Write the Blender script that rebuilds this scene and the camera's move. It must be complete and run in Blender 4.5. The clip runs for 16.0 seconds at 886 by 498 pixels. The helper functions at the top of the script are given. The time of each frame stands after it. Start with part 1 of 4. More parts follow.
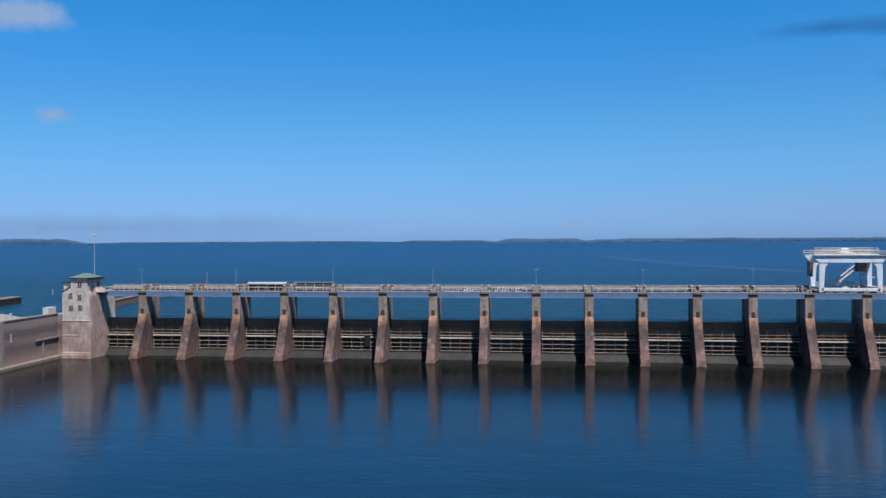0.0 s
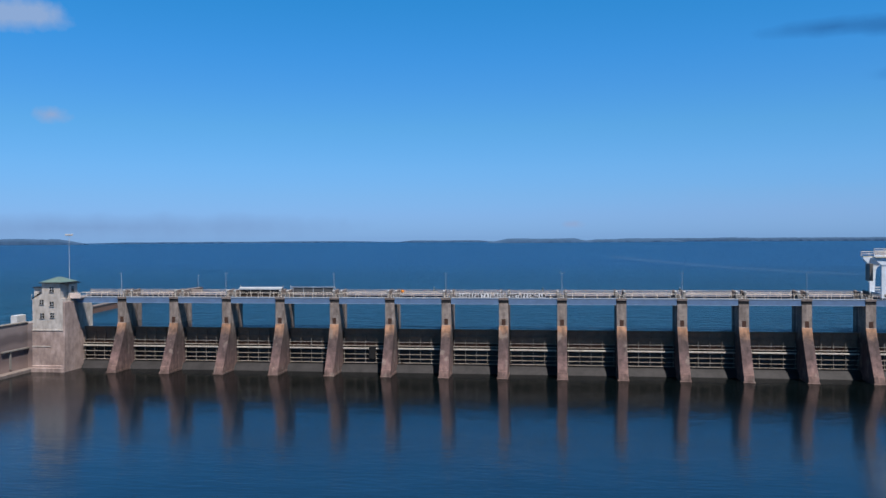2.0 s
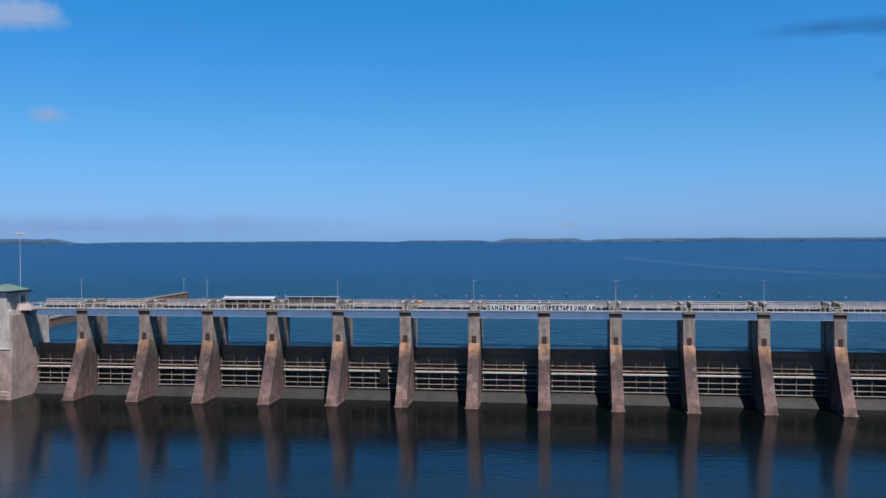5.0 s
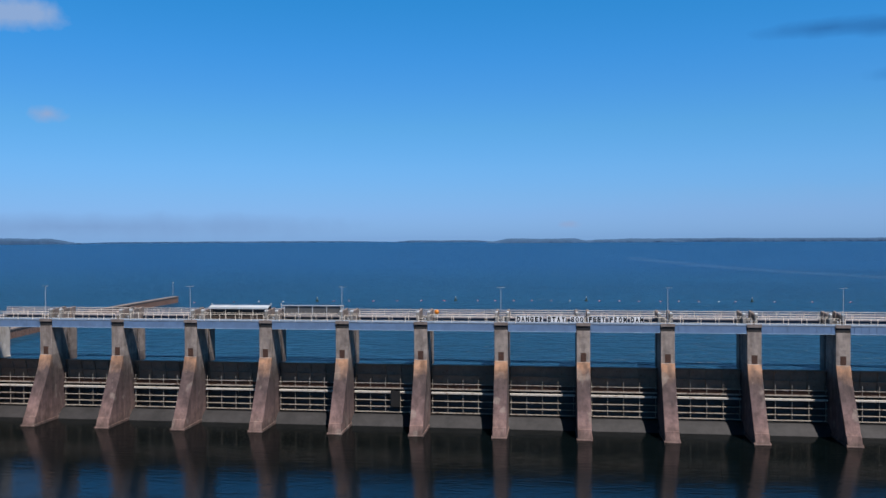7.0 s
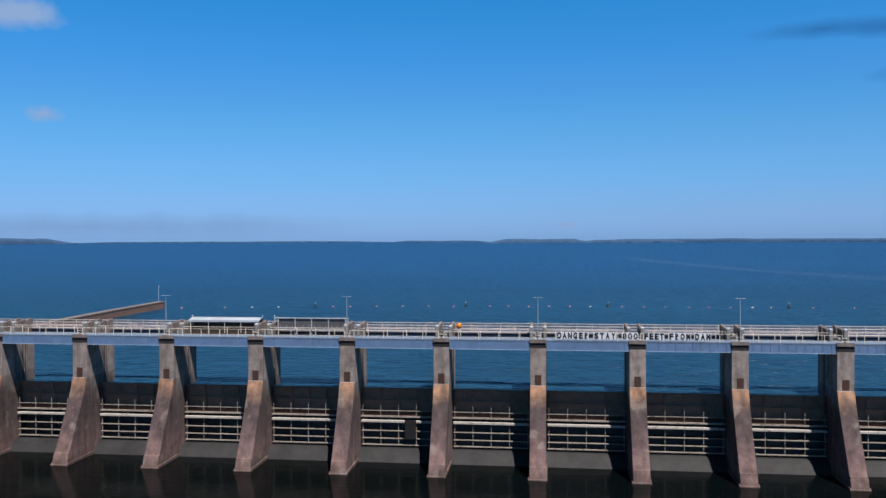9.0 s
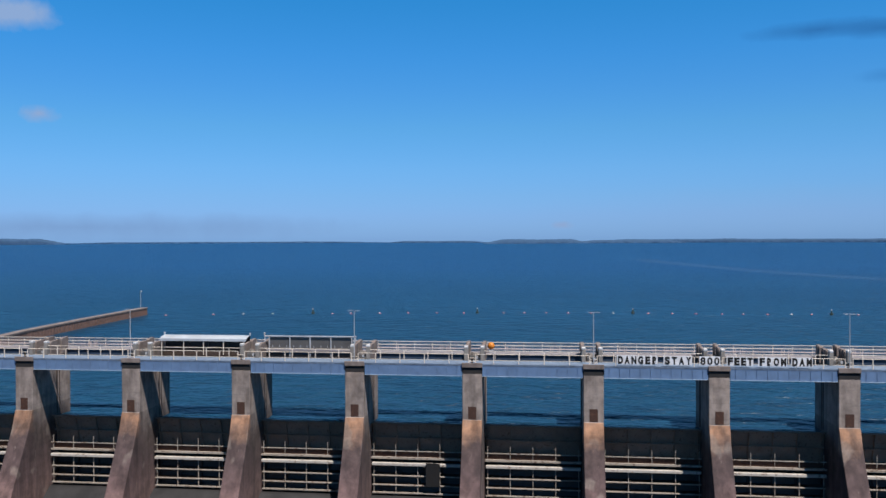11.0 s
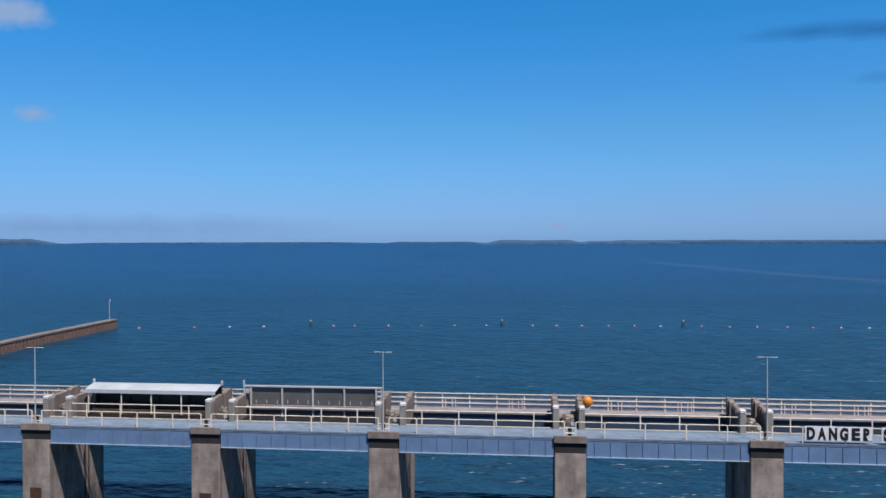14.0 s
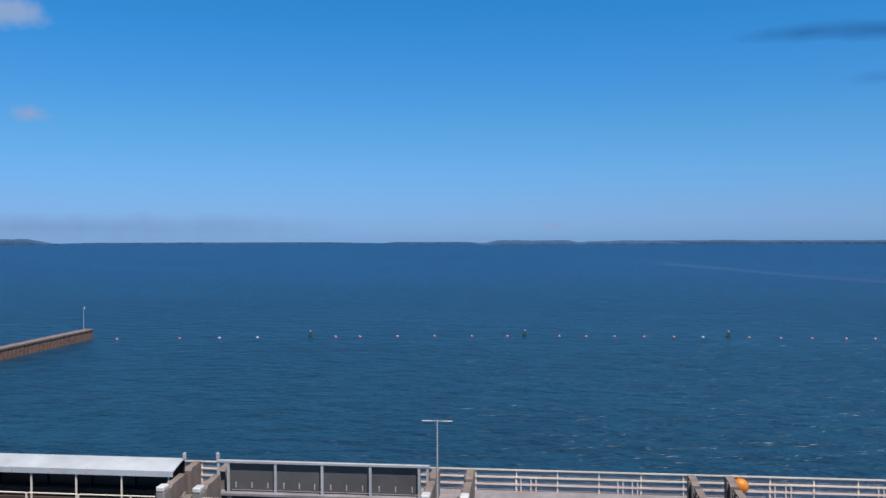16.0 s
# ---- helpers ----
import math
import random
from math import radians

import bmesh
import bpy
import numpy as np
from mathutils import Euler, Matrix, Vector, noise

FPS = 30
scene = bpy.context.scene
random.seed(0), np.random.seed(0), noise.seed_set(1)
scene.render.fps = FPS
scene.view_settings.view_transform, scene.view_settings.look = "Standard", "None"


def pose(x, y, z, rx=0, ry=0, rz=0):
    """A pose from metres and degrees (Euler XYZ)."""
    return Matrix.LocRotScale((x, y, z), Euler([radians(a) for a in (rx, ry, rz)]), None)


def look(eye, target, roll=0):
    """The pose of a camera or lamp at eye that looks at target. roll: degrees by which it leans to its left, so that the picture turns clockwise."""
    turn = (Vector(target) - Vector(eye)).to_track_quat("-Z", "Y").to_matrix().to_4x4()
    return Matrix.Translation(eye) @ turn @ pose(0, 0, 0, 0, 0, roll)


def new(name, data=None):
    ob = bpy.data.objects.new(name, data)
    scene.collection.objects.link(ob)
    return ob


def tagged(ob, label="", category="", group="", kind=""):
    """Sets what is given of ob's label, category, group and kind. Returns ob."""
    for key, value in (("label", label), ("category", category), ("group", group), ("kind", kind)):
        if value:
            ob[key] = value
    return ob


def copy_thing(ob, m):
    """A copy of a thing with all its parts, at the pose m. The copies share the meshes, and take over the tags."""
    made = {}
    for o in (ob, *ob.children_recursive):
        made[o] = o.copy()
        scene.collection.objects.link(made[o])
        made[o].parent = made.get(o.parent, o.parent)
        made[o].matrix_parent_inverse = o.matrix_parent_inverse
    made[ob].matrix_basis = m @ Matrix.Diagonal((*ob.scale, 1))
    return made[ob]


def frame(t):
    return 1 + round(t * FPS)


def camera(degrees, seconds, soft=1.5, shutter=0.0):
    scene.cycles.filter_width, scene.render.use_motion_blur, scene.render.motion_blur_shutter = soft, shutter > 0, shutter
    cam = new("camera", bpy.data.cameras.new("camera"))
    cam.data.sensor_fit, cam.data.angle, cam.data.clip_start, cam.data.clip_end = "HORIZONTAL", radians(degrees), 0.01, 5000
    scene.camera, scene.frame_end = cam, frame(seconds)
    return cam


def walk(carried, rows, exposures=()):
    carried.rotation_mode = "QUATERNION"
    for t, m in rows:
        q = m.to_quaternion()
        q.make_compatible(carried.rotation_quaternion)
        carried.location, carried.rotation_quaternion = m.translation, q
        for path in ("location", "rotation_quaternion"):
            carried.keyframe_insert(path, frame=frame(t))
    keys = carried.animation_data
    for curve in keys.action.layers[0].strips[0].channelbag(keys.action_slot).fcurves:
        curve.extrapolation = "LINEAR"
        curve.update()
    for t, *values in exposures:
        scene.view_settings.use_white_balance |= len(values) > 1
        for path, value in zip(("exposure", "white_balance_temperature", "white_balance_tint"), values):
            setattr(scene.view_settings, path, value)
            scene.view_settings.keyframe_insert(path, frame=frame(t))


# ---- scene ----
cam = camera(55.0, 16.0, soft=1.5)
# seconds, eye x, y, z, yaw, pitch, lean
ROWS = [
    (0, 29.450, -199.861, 28.98, 7.682, -0.719, 0.30),
    (2, 23.228, -179.181, 28.98, 7.568, -0.720, 0.32),
    (3.5, 18.562, -163.671, 28.98, 7.482, -0.722, 0.33),
    (5.2, 13.273, -146.094, 28.98, 7.402, -0.723, 0.29),
    (7, 7.673, -127.482, 28.98, 7.317, -0.725, 0.25),
    (9, 1.452, -106.802, 28.98, 7.130, -0.708, 0.20),
    (10.2, -2.281, -94.395, 28.98, 6.967, -0.696, 0.20),
    (11.5, -6.326, -80.953, 28.98, 6.790, -0.683, 0.20),
    (12.5, -9.436, -70.613, 28.98, 6.695, -0.665, 0.20),
    (13.5, -12.547, -60.273, 28.98, 6.581, -0.651, 0.15),
    (14.5, -15.658, -49.934, 28.98, 6.467, -0.637, 0.10),
    (16, -20.325, -34.424, 28.98, 6.333, -0.631, 0.10),
]
walk(cam, [(t, pose(x, y, z, 90 + pitch, lean, yaw)) for t, x, y, z, yaw, pitch, lean in ROWS],
     exposures=((0, 0.5), (13.5, 0.5), (15, 0.42), (16, 0.42)))

# ---- light ----
SUN_TO = Vector((0.70, -1.0, 2.35)).normalized()
world = bpy.data.worlds.new("sky_world")
scene.world = world
world.use_nodes = True
wn = world.node_tree.nodes
wl = world.node_tree.links
sky = wn.new("ShaderNodeTexSky")
sky.sky_type = "NISHITA"
sky.sun_disc = False
sky.sun_elevation = math.asin(SUN_TO.z)
sky.sun_rotation = math.atan2(SUN_TO.x, SUN_TO.y)
sky.air_density = 1.0
sky.dust_density = 0.2
sky.ozone_density = 3.0
wn["Background"].inputs["Strength"].default_value = 0.12
# clear polarised blue: the sky's tint by height
way = wn.new("ShaderNodeTexCoord").outputs["Generated"]
sep = wn.new("ShaderNodeSeparateXYZ")
wl.new(way, sep.inputs["Vector"])
tint = wn.new("ShaderNodeValToRGB")
stops = ((0.0, (0.173, 0.341, 0.811)), (0.026, (0.199, 0.359, 0.774)), (0.05, (0.208, 0.385, 0.729)), (0.082, (0.212, 0.427, 0.724)), (0.128, (0.195, 0.464, 0.71)),
         (0.173, (0.163, 0.476, 0.759)), (0.21, (0.135, 0.495, 0.793)), (0.271, (0.097, 0.52, 0.803)), (0.42, (0.075, 0.27, 0.40)), (0.7, (0.05, 0.145, 0.20)))
while len(tint.color_ramp.elements) < len(stops):
    tint.color_ramp.elements.new(0.5)
for e, (p, c) in zip(tint.color_ramp.elements, stops):
    e.position, e.color = p, (*c, 1)
wl.new(sep.outputs["Z"], tint.inputs["Fac"])


def sky_mix(mode, fac, a, b):
    m = wn.new("ShaderNodeMix")
    m.data_type, m.blend_type = "RGBA", mode
    for sock, v in ((m.inputs["Factor"], fac), (m.inputs["A"], a), (m.inputs["B"], b)):
        if isinstance(v, (int, float)):
            sock.default_value = v
        elif isinstance(v, tuple):
            sock.default_value = (*v, 1)
        else:
            wl.new(v, sock)
    return m.outputs["Result"]


def sky_math(op, a, b=0.0, clamp=False):
    m = wn.new("ShaderNodeMath")
    m.operation, m.use_clamp = op, clamp
    for k, v in enumerate((a, b)):
        if isinstance(v, (int, float)):
            m.inputs[k].default_value = v
        else:
            wl.new(v, m.inputs[k])
    return m.outputs["Value"]


def cloud(centre, size, scale, amount):
    """How much of a small soft cloud lies in each direction of the sky."""
    d = wn.new("ShaderNodeVectorMath")
    d.operation = "SUBTRACT"
    wl.new(way, d.inputs[0])
    d.inputs[1].default_value = centre
    q = wn.new("ShaderNodeVectorMath")
    q.operation = "DIVIDE"
    wl.new(d.outputs["Vector"], q.inputs[0])
    q.inputs[1].default_value = size
    ln = wn.new("ShaderNodeVectorMath")
    ln.operation = "LENGTH"
    wl.new(q.outputs["Vector"], ln.inputs[0])
    nz = wn.new("ShaderNodeTexNoise")
    nz.inputs["Scale"].default_value = scale
    nz.inputs["Detail"].default_value = 5
    wl.new(way, nz.inputs["Vector"])
    body = sky_math("SUBTRACT", sky_math("ADD", nz.outputs["Fac"], 0.45), ln.outputs["Value"], True)
    return sky_math("MULTIPLY", body, amount, True)


sky_col = sky_mix("MULTIPLY", 1.0, sky.outputs["Color"], tint.outputs["Color"])
WHITE, GREY, SHADE = (1.55, 2.35, 3.9), (1.05, 1.75, 3.2), (0.17, 0.98, 2.65)
CLOUDS = (
    ((-0.545, 0.806, 0.231), (0.066, 0.066, 0.020), 44, 1.7, WHITE),
    ((-0.528, 0.839, 0.1326), (0.024, 0.024, 0.011), 70, 1.2, WHITE),
    ((0.0194, 0.9997, 0.0157), (0.016, 0.016, 0.006), 120, 1.3, WHITE),
    ((-0.50, 0.87, 0.014), (0.38, 0.38, 0.018), 24, 0.65, GREY),
    ((0.25, 0.96, 0.03), (0.3, 0.3, 0.03), 16, 0.2, WHITE),
    ((0.285, 0.935, 0.2175), (0.085, 0.085, 0.0115), 18, 1.0, SHADE),
    ((0.345, 0.912, 0.2130), (0.07, 0.07, 0.012), 22, 1.0, SHADE),
    ((0.355, 0.922, 0.166), (0.045, 0.045, 0.009), 40, 0.35, SHADE),
)
for centre, size, scale, amount, tone in CLOUDS:
    sky_col = sky_mix("MIX", cloud(centre, size, scale, amount), sky_col, tone)
wl.new(sky_col, wn["Background"].inputs["Color"])
sun_data = bpy.data.lights.new("sun", "SUN")
sun_data.energy = 4.8
sun_data.angle = radians(0.53)
sun_data.color = (1.0, 0.935, 0.90)
sun = new("sun", sun_data)
sun.matrix_world = look(SUN_TO * 300, (0, 0, 0))


# ---- materials ----
class Nodes:
    def __init__(self, name):
        self.mat = bpy.data.materials.new(name)
        self.mat.use_nodes = True
        self.n = self.mat.node_tree.nodes
        self.l = self.mat.node_tree.links
        self.bsdf = self.n["Principled BSDF"]
        self.pos = self.n.new("ShaderNodeNewGeometry").outputs["Position"]

    def scaled(self, sx, sy, sz, coord=None):
        m = self.n.new("ShaderNodeMapping")
        m.inputs["Scale"].default_value = (sx, sy, sz)
        self.l.new(coord or self.pos, m.inputs["Vector"])
        return m.outputs["Vector"]

    def noise(self, scale, detail=4.0, rough=0.55, stretch=(1, 1, 1), coord=None):
        t = self.n.new("ShaderNodeTexNoise")
        t.inputs["Scale"].default_value = scale
        t.inputs["Detail"].default_value = detail
        t.inputs["Roughness"].default_value = rough
        self.l.new(self.scaled(*stretch, coord), t.inputs["Vector"])
        return t.outputs["Fac"]

    def ramp(self, fac, stops, smooth=True):
        r = self.n.new("ShaderNodeValToRGB")
        e = r.color_ramp.elements
        e[0].position, e[0].color = stops[0][0], (*stops[0][1], 1)
        e[1].position, e[1].color = stops[-1][0], (*stops[-1][1], 1)
        for p, c in stops[1:-1]:
            e.new(p).color = (*c, 1)
        self.l.new(fac, r.inputs["Fac"])
        return r.outputs["Color"]

    def mix(self, fac, a, b, mode="MIX"):
        m = self.n.new("ShaderNodeMix")
        m.data_type = "RGBA"
        m.blend_type = mode
        for sock, v in ((m.inputs["Factor"], fac), (m.inputs["A"], a), (m.inputs["B"], b)):
            if isinstance(v, (int, float)):
                sock.default_value = v
            elif isinstance(v, tuple):
                sock.default_value = (*v, 1)
            else:
                self.l.new(v, sock)
        return m.outputs["Result"]

    def math(self, op, a, b=0.0, c=0.0):
        m = self.n.new("ShaderNodeMath")
        m.operation = op
        for k, v in enumerate((a, b, c)):
            if isinstance(v, (int, float)):
                m.inputs[k].default_value = v
            else:
                self.l.new(v, m.inputs[k])
        return m.outputs["Value"]

    def z(self):
        s = self.n.new("ShaderNodeSeparateXYZ")
        self.l.new(self.pos, s.inputs["Vector"])
        return s.outputs["Z"]

    def bump(self, fac, strength, distance):
        b = self.n.new("ShaderNodeBump")
        b.inputs["Strength"].default_value = strength
        b.inputs["Distance"].default_value = distance
        self.l.new(fac, b.inputs["Height"])
        self.l.new(b.outputs["Normal"], self.bsdf.inputs["Normal"])

    def done(self, color, rough=0.8, metal=0.0):
        for key, v in (("Base Color", color), ("Roughness", rough), ("Metallic", metal)):
            sock = self.bsdf.inputs[key]
            if isinstance(v, (int, float)):
                sock.default_value = v
            elif isinstance(v, tuple):
                sock.default_value = (*v, 1)
            else:
                self.l.new(v, sock)
        return self.mat


def pier_concrete():
    """Weathered concrete: grey above the ledge, rust orange just under it, dark wet bands, pink-brown foot."""
    s = Nodes("weathered_pier_concrete")
    wob = s.math("ADD", s.noise(0.42, 4, 0.65, (1, 1, 0.6)), s.math("MULTIPLY", s.noise(1.7, 4, 0.6, (1, 1, 0.35)), 0.35))
    h = s.math("ADD", s.z(), s.math("MULTIPLY", s.math("SUBTRACT", wob, 0.67), 3.8))
    low = s.ramp(s.math("DIVIDE", h, 18.0), [(0.0, (0.105, 0.070, 0.060)), (0.07, (0.185, 0.118, 0.106)), (0.19, (0.140, 0.089, 0.086)), (0.31, (0.078, 0.052, 0.052)),
                                             (0.44, (0.070, 0.048, 0.046)), (0.50, (0.20, 0.122, 0.086)), (0.565, (0.37, 0.205, 0.122)), (0.62, (0.33, 0.20, 0.13))])
    # the rust wash keeps to the front; the sides stay grey-brown
    side = s.ramp(s.math("DIVIDE", h, 18.0), [(0.0, (0.105, 0.070, 0.060)), (0.07, (0.165, 0.108, 0.098)), (0.19, (0.125, 0.082, 0.079)), (0.31, (0.075, 0.052, 0.052)),
                                              (0.45, (0.088, 0.068, 0.062)), (0.54, (0.165, 0.135, 0.12)), (0.62, (0.22, 0.185, 0.165))])
    sep = s.n.new("ShaderNodeSeparateXYZ")
    s.l.new(s.pos, sep.inputs["Vector"])
    back = s.math("ADD", sep.outputs["Y"], s.math("MULTIPLY", s.noise(1.3, 4, 0.6), 1.2))
    low = s.mix(s.ramp(back, [(0.35, (0, 0, 0)), (0.95, (1, 1, 1))]), low, side)
    high = s.ramp(s.noise(0.35, 5, 0.6, (1, 1, 0.5)), [(0.3, (0.215, 0.178, 0.158)), (0.55, (0.285, 0.243, 0.218)), (0.75, (0.33, 0.262, 0.215))])
    edge = s.math("ADD", s.z(), s.math("MULTIPLY", s.noise(2.0, 3, 0.6), 0.12))
    base = s.mix(s.math("GREATER_THAN", edge, 10.58), low, high)
    streak = s.ramp(s.noise(1.1, 3, 0.55, (1, 1, 0.16)), [(0.33, (0.45, 0.43, 0.42)), (0.58, (1.1, 1.08, 1.05))])
    col = s.mix(0.7, base, streak, "MULTIPLY")
    lift = s.math("LESS_THAN", s.math("MODULO", s.math("ADD", s.z(), 9.05), 1.55), 0.05)
    col = s.mix(s.math("MULTIPLY", lift, 0.18), col, (0.06, 0.05, 0.045))
    patch = s.ramp(s.noise(0.5, 2, 0.4, (1, 1, 0.8)), [(0.62, (0, 0, 0)), (0.68, (1, 1, 1))])
    col = s.mix(s.mix(1.0, patch, (0.3, 0.3, 0.3), "MULTIPLY"), col, (0.30, 0.26, 0.22))
    pale = s.ramp(s.noise(1.6, 5, 0.7, (1, 1, 0.1)), [(0.64, (0, 0, 0)), (0.72, (0.35, 0.35, 0.35))])
    col = s.mix(pale, col, (0.34, 0.29, 0.26))
    blot = s.ramp(s.noise(0.8, 6, 0.7), [(0.35, (0.45, 0.42, 0.41)), (0.6, (1.12, 1.1, 1.08))])
    col = s.mix(0.7, col, blot, "MULTIPLY")
    s.bump(s.noise(7, 6, 0.7), 0.35, 0.04)
    return s.done(col, 0.88)


def wall_concrete():
    """Wing wall: pinkish concrete with old high-water bands and run-down stains."""
    s = Nodes("stained_wall_concrete")
    h = s.math("ADD", s.z(), s.math("MULTIPLY", s.math("SUBTRACT", s.noise(0.22, 5, 0.65, (1, 1, 0.5)), 0.5), 1.5))
    base = s.ramp(s.math("DIVIDE", h, 11.0), [(0.0, (0.25, 0.185, 0.16)), (0.15, (0.22, 0.16, 0.142)), (0.27, (0.155, 0.112, 0.104)), (0.40, (0.115, 0.088, 0.088)), (0.47, (0.165, 0.127, 0.122)),
                                              (0.56, (0.175, 0.14, 0.135)), (0.64, (0.105, 0.084, 0.087)), (0.74, (0.12, 0.098, 0.10)), (0.82, (0.205, 0.17, 0.168)), (1.0, (0.225, 0.19, 0.185))])
    streak = s.ramp(s.noise(0.9, 4, 0.6, (1, 1, 0.14)), [(0.33, (0.7, 0.68, 0.67)), (0.6, (1.06, 1.05, 1.04))])
    col = s.mix(0.12, base, streak, "MULTIPLY")
    pale = s.ramp(s.noise(0.7, 5, 0.7, (1, 1, 0.5)), [(0.64, (0, 0, 0)), (0.70, (0.5, 0.5, 0.5))])
    col = s.mix(pale, col, (0.27, 0.24, 0.235))
    s.bump(s.noise(9, 6, 0.7), 0.3, 0.03)
    return s.done(col, 0.88)


def plain_concrete(name, a, b, scale=0.9, rough=0.88, streaky=0.3):
    s = Nodes(name)
    col = s.ramp(s.noise(scale, 6, 0.65), [(0.3, a), (0.7, b)])
    st = s.ramp(s.noise(1.4, 5, 0.6, (1, 1, streaky)), [(0.33, (0.6, 0.58, 0.56)), (0.6, (1.05, 1.05, 1.05))])
    col = s.mix(0.6, col, st, "MULTIPLY")
    s.bump(s.noise(9, 6, 0.7), 0.3, 0.03)
    return s.done(col, rough)


def painted(name, a, rust=(0.10, 0.045, 0.022), amount=0.62, rough=0.5, metal=0.0):
    """Painted steel with rust breaking through."""
    s = Nodes(name)
    tone = s.ramp(s.noise(0.8, 4, 0.6), [(0.3, tuple(c * 0.82 for c in a)), (0.7, tuple(min(1, c * 1.1) for c in a))])
    m = s.ramp(s.noise(3.2, 7, 0.72), [(amount, (0, 0, 0)), (amount + 0.07, (1, 1, 1))])
    s.bump(s.noise(20, 4, 0.6), 0.15, 0.01)
    return s.done(s.mix(m, tone, rust), rough, metal)


def tail_water():
    s = Nodes("calm_tail_water")
    # near-black close to the dam, bluer further off
    near_tone = s.ramp(s.noise(0.05, 3, 0.5), [(0.35, (0.0011, 0.0022, 0.0022)), (0.7, (0.0018, 0.0034, 0.0040))])
    far_tone = s.ramp(s.noise(0.02, 3, 0.5), [(0.35, (0.0034, 0.0135, 0.031)), (0.7, (0.0048, 0.019, 0.042))])
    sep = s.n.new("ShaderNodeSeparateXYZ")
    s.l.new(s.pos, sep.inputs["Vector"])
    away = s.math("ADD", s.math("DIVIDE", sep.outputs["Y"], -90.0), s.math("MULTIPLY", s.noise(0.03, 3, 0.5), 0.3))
    col = s.mix(s.ramp(away, [(0.4, (0, 0, 0)), (0.9, (1, 1, 1))]), near_tone, far_tone)
    w = s.math("ADD", s.noise(1.1, 3, 0.5, (0.3, 1.2, 1)), s.math("MULTIPLY", s.noise(0.16, 2, 0.5, (0.5, 1, 1)), 1.6))
    s.bump(w, 0.15, 0.25)
    # lower IOR under the dam, full water IOR further off
    s.l.new(s.math("ADD", s.math("MULTIPLY", s.ramp(away, [(0.2, (0, 0, 0)), (0.75, (1, 1, 1))]), 0.20), 1.13), s.bsdf.inputs["IOR"])
    return s.done(col, s.ramp(away, [(0.15, (0.10, 0.10, 0.10)), (0.8, (0.14, 0.14, 0.14))]))


def lake_water():
    s = Nodes("rippled_lake_water")
    col = s.ramp(s.noise(0.004, 4, 0.6, (1, 2.5, 1)), [(0.35, (0.0046, 0.0310, 0.061)), (0.7, (0.0070, 0.0460, 0.088))])
    # hazy brightening of far water put into the colour: bluer away from the dam
    sep = s.n.new("ShaderNodeSeparateXYZ")
    s.l.new(s.pos, sep.inputs["Vector"])
    px_, py_ = sep.outputs["X"], sep.outputs["Y"]
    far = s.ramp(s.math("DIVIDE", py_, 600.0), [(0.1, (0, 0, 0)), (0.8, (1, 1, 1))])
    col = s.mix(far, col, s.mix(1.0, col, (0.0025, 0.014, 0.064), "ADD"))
    # the pale bubbly wake of a boat, drifting along a curve
    off = s.math("ABSOLUTE", s.math("SUBTRACT", px_, s.math("ADD", s.math("DIVIDE", 46000.0, py_), 20.0)))
    wake = s.math("SUBTRACT", s.math("ADD", s.noise(0.02, 4, 0.6), 0.3), s.math("DIVIDE", off, 19.0))
    wake = s.math("MULTIPLY", wake, s.math("MULTIPLY", s.math("GREATER_THAN", py_, 285.0), s.math("LESS_THAN", py_, 740.0)))
    wake = s.ramp(wake, [(0.0, (0, 0, 0)), (0.6, (0.09, 0.09, 0.09))])
    col = s.mix(wake, col, (0.16, 0.21, 0.26))
    # ripple shading put into the colour: dark troughs, light crests
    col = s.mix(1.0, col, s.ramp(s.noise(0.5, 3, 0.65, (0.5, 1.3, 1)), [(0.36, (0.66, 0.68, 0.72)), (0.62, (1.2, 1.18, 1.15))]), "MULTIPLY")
    swell = s.math("MULTIPLY", s.noise(0.38, 3, 0.6, (0.6, 1.15, 1)), 5.2)
    chop = s.math("ADD", s.noise(1.15, 3, 0.6, (0.8, 1.05, 1)), s.math("MULTIPLY", s.noise(2.2, 2, 0.5, (0.8, 1.1, 1)), 0.3))
    patch = s.math("MULTIPLY", s.noise(0.12, 3, 0.7, (0.55, 1.0, 1)), 2.5)
    s.bump(s.math("ADD", s.math("ADD", swell, s.math("MULTIPLY", chop, 0.5)), patch), 0.9, 0.44)
    s.bsdf.inputs["IOR"].default_value = 1.33
    # ruffled and slicker streaks of the surface
    slick = s.ramp(s.noise(0.0022, 4, 0.6, (1, 4, 1)), [(0.62, (0.38, 0.38, 0.38)), (0.72, (0.31, 0.31, 0.31))])
    return s.done(col, slick)


def foliage(name, a, b):
    s = Nodes(name)
    return s.done(s.ramp(s.noise(0.03, 5, 0.7), [(0.3, a), (0.7, b)]), 0.9)


M_PIER = pier_concrete()
M_CONC = plain_concrete("grey_concrete", (0.167, 0.155, 0.14), (0.248, 0.229, 0.205))
M_FIN = plain_concrete("brown_grey_concrete", (0.13, 0.105, 0.093), (0.217, 0.177, 0.158))
M_BAND = plain_concrete("dark_concrete", (0.010, 0.0095, 0.010), (0.022, 0.020, 0.020))
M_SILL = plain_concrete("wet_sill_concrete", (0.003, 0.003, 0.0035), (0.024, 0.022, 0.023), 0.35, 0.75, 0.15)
M_DECK = plain_concrete("pale_deck_concrete", (0.18, 0.17, 0.18), (0.24, 0.225, 0.235), 0.5)
M_WALK = plain_concrete("blue_grey_deck_coating", (0.125, 0.175, 0.245), (0.17, 0.22, 0.29), 0.5)
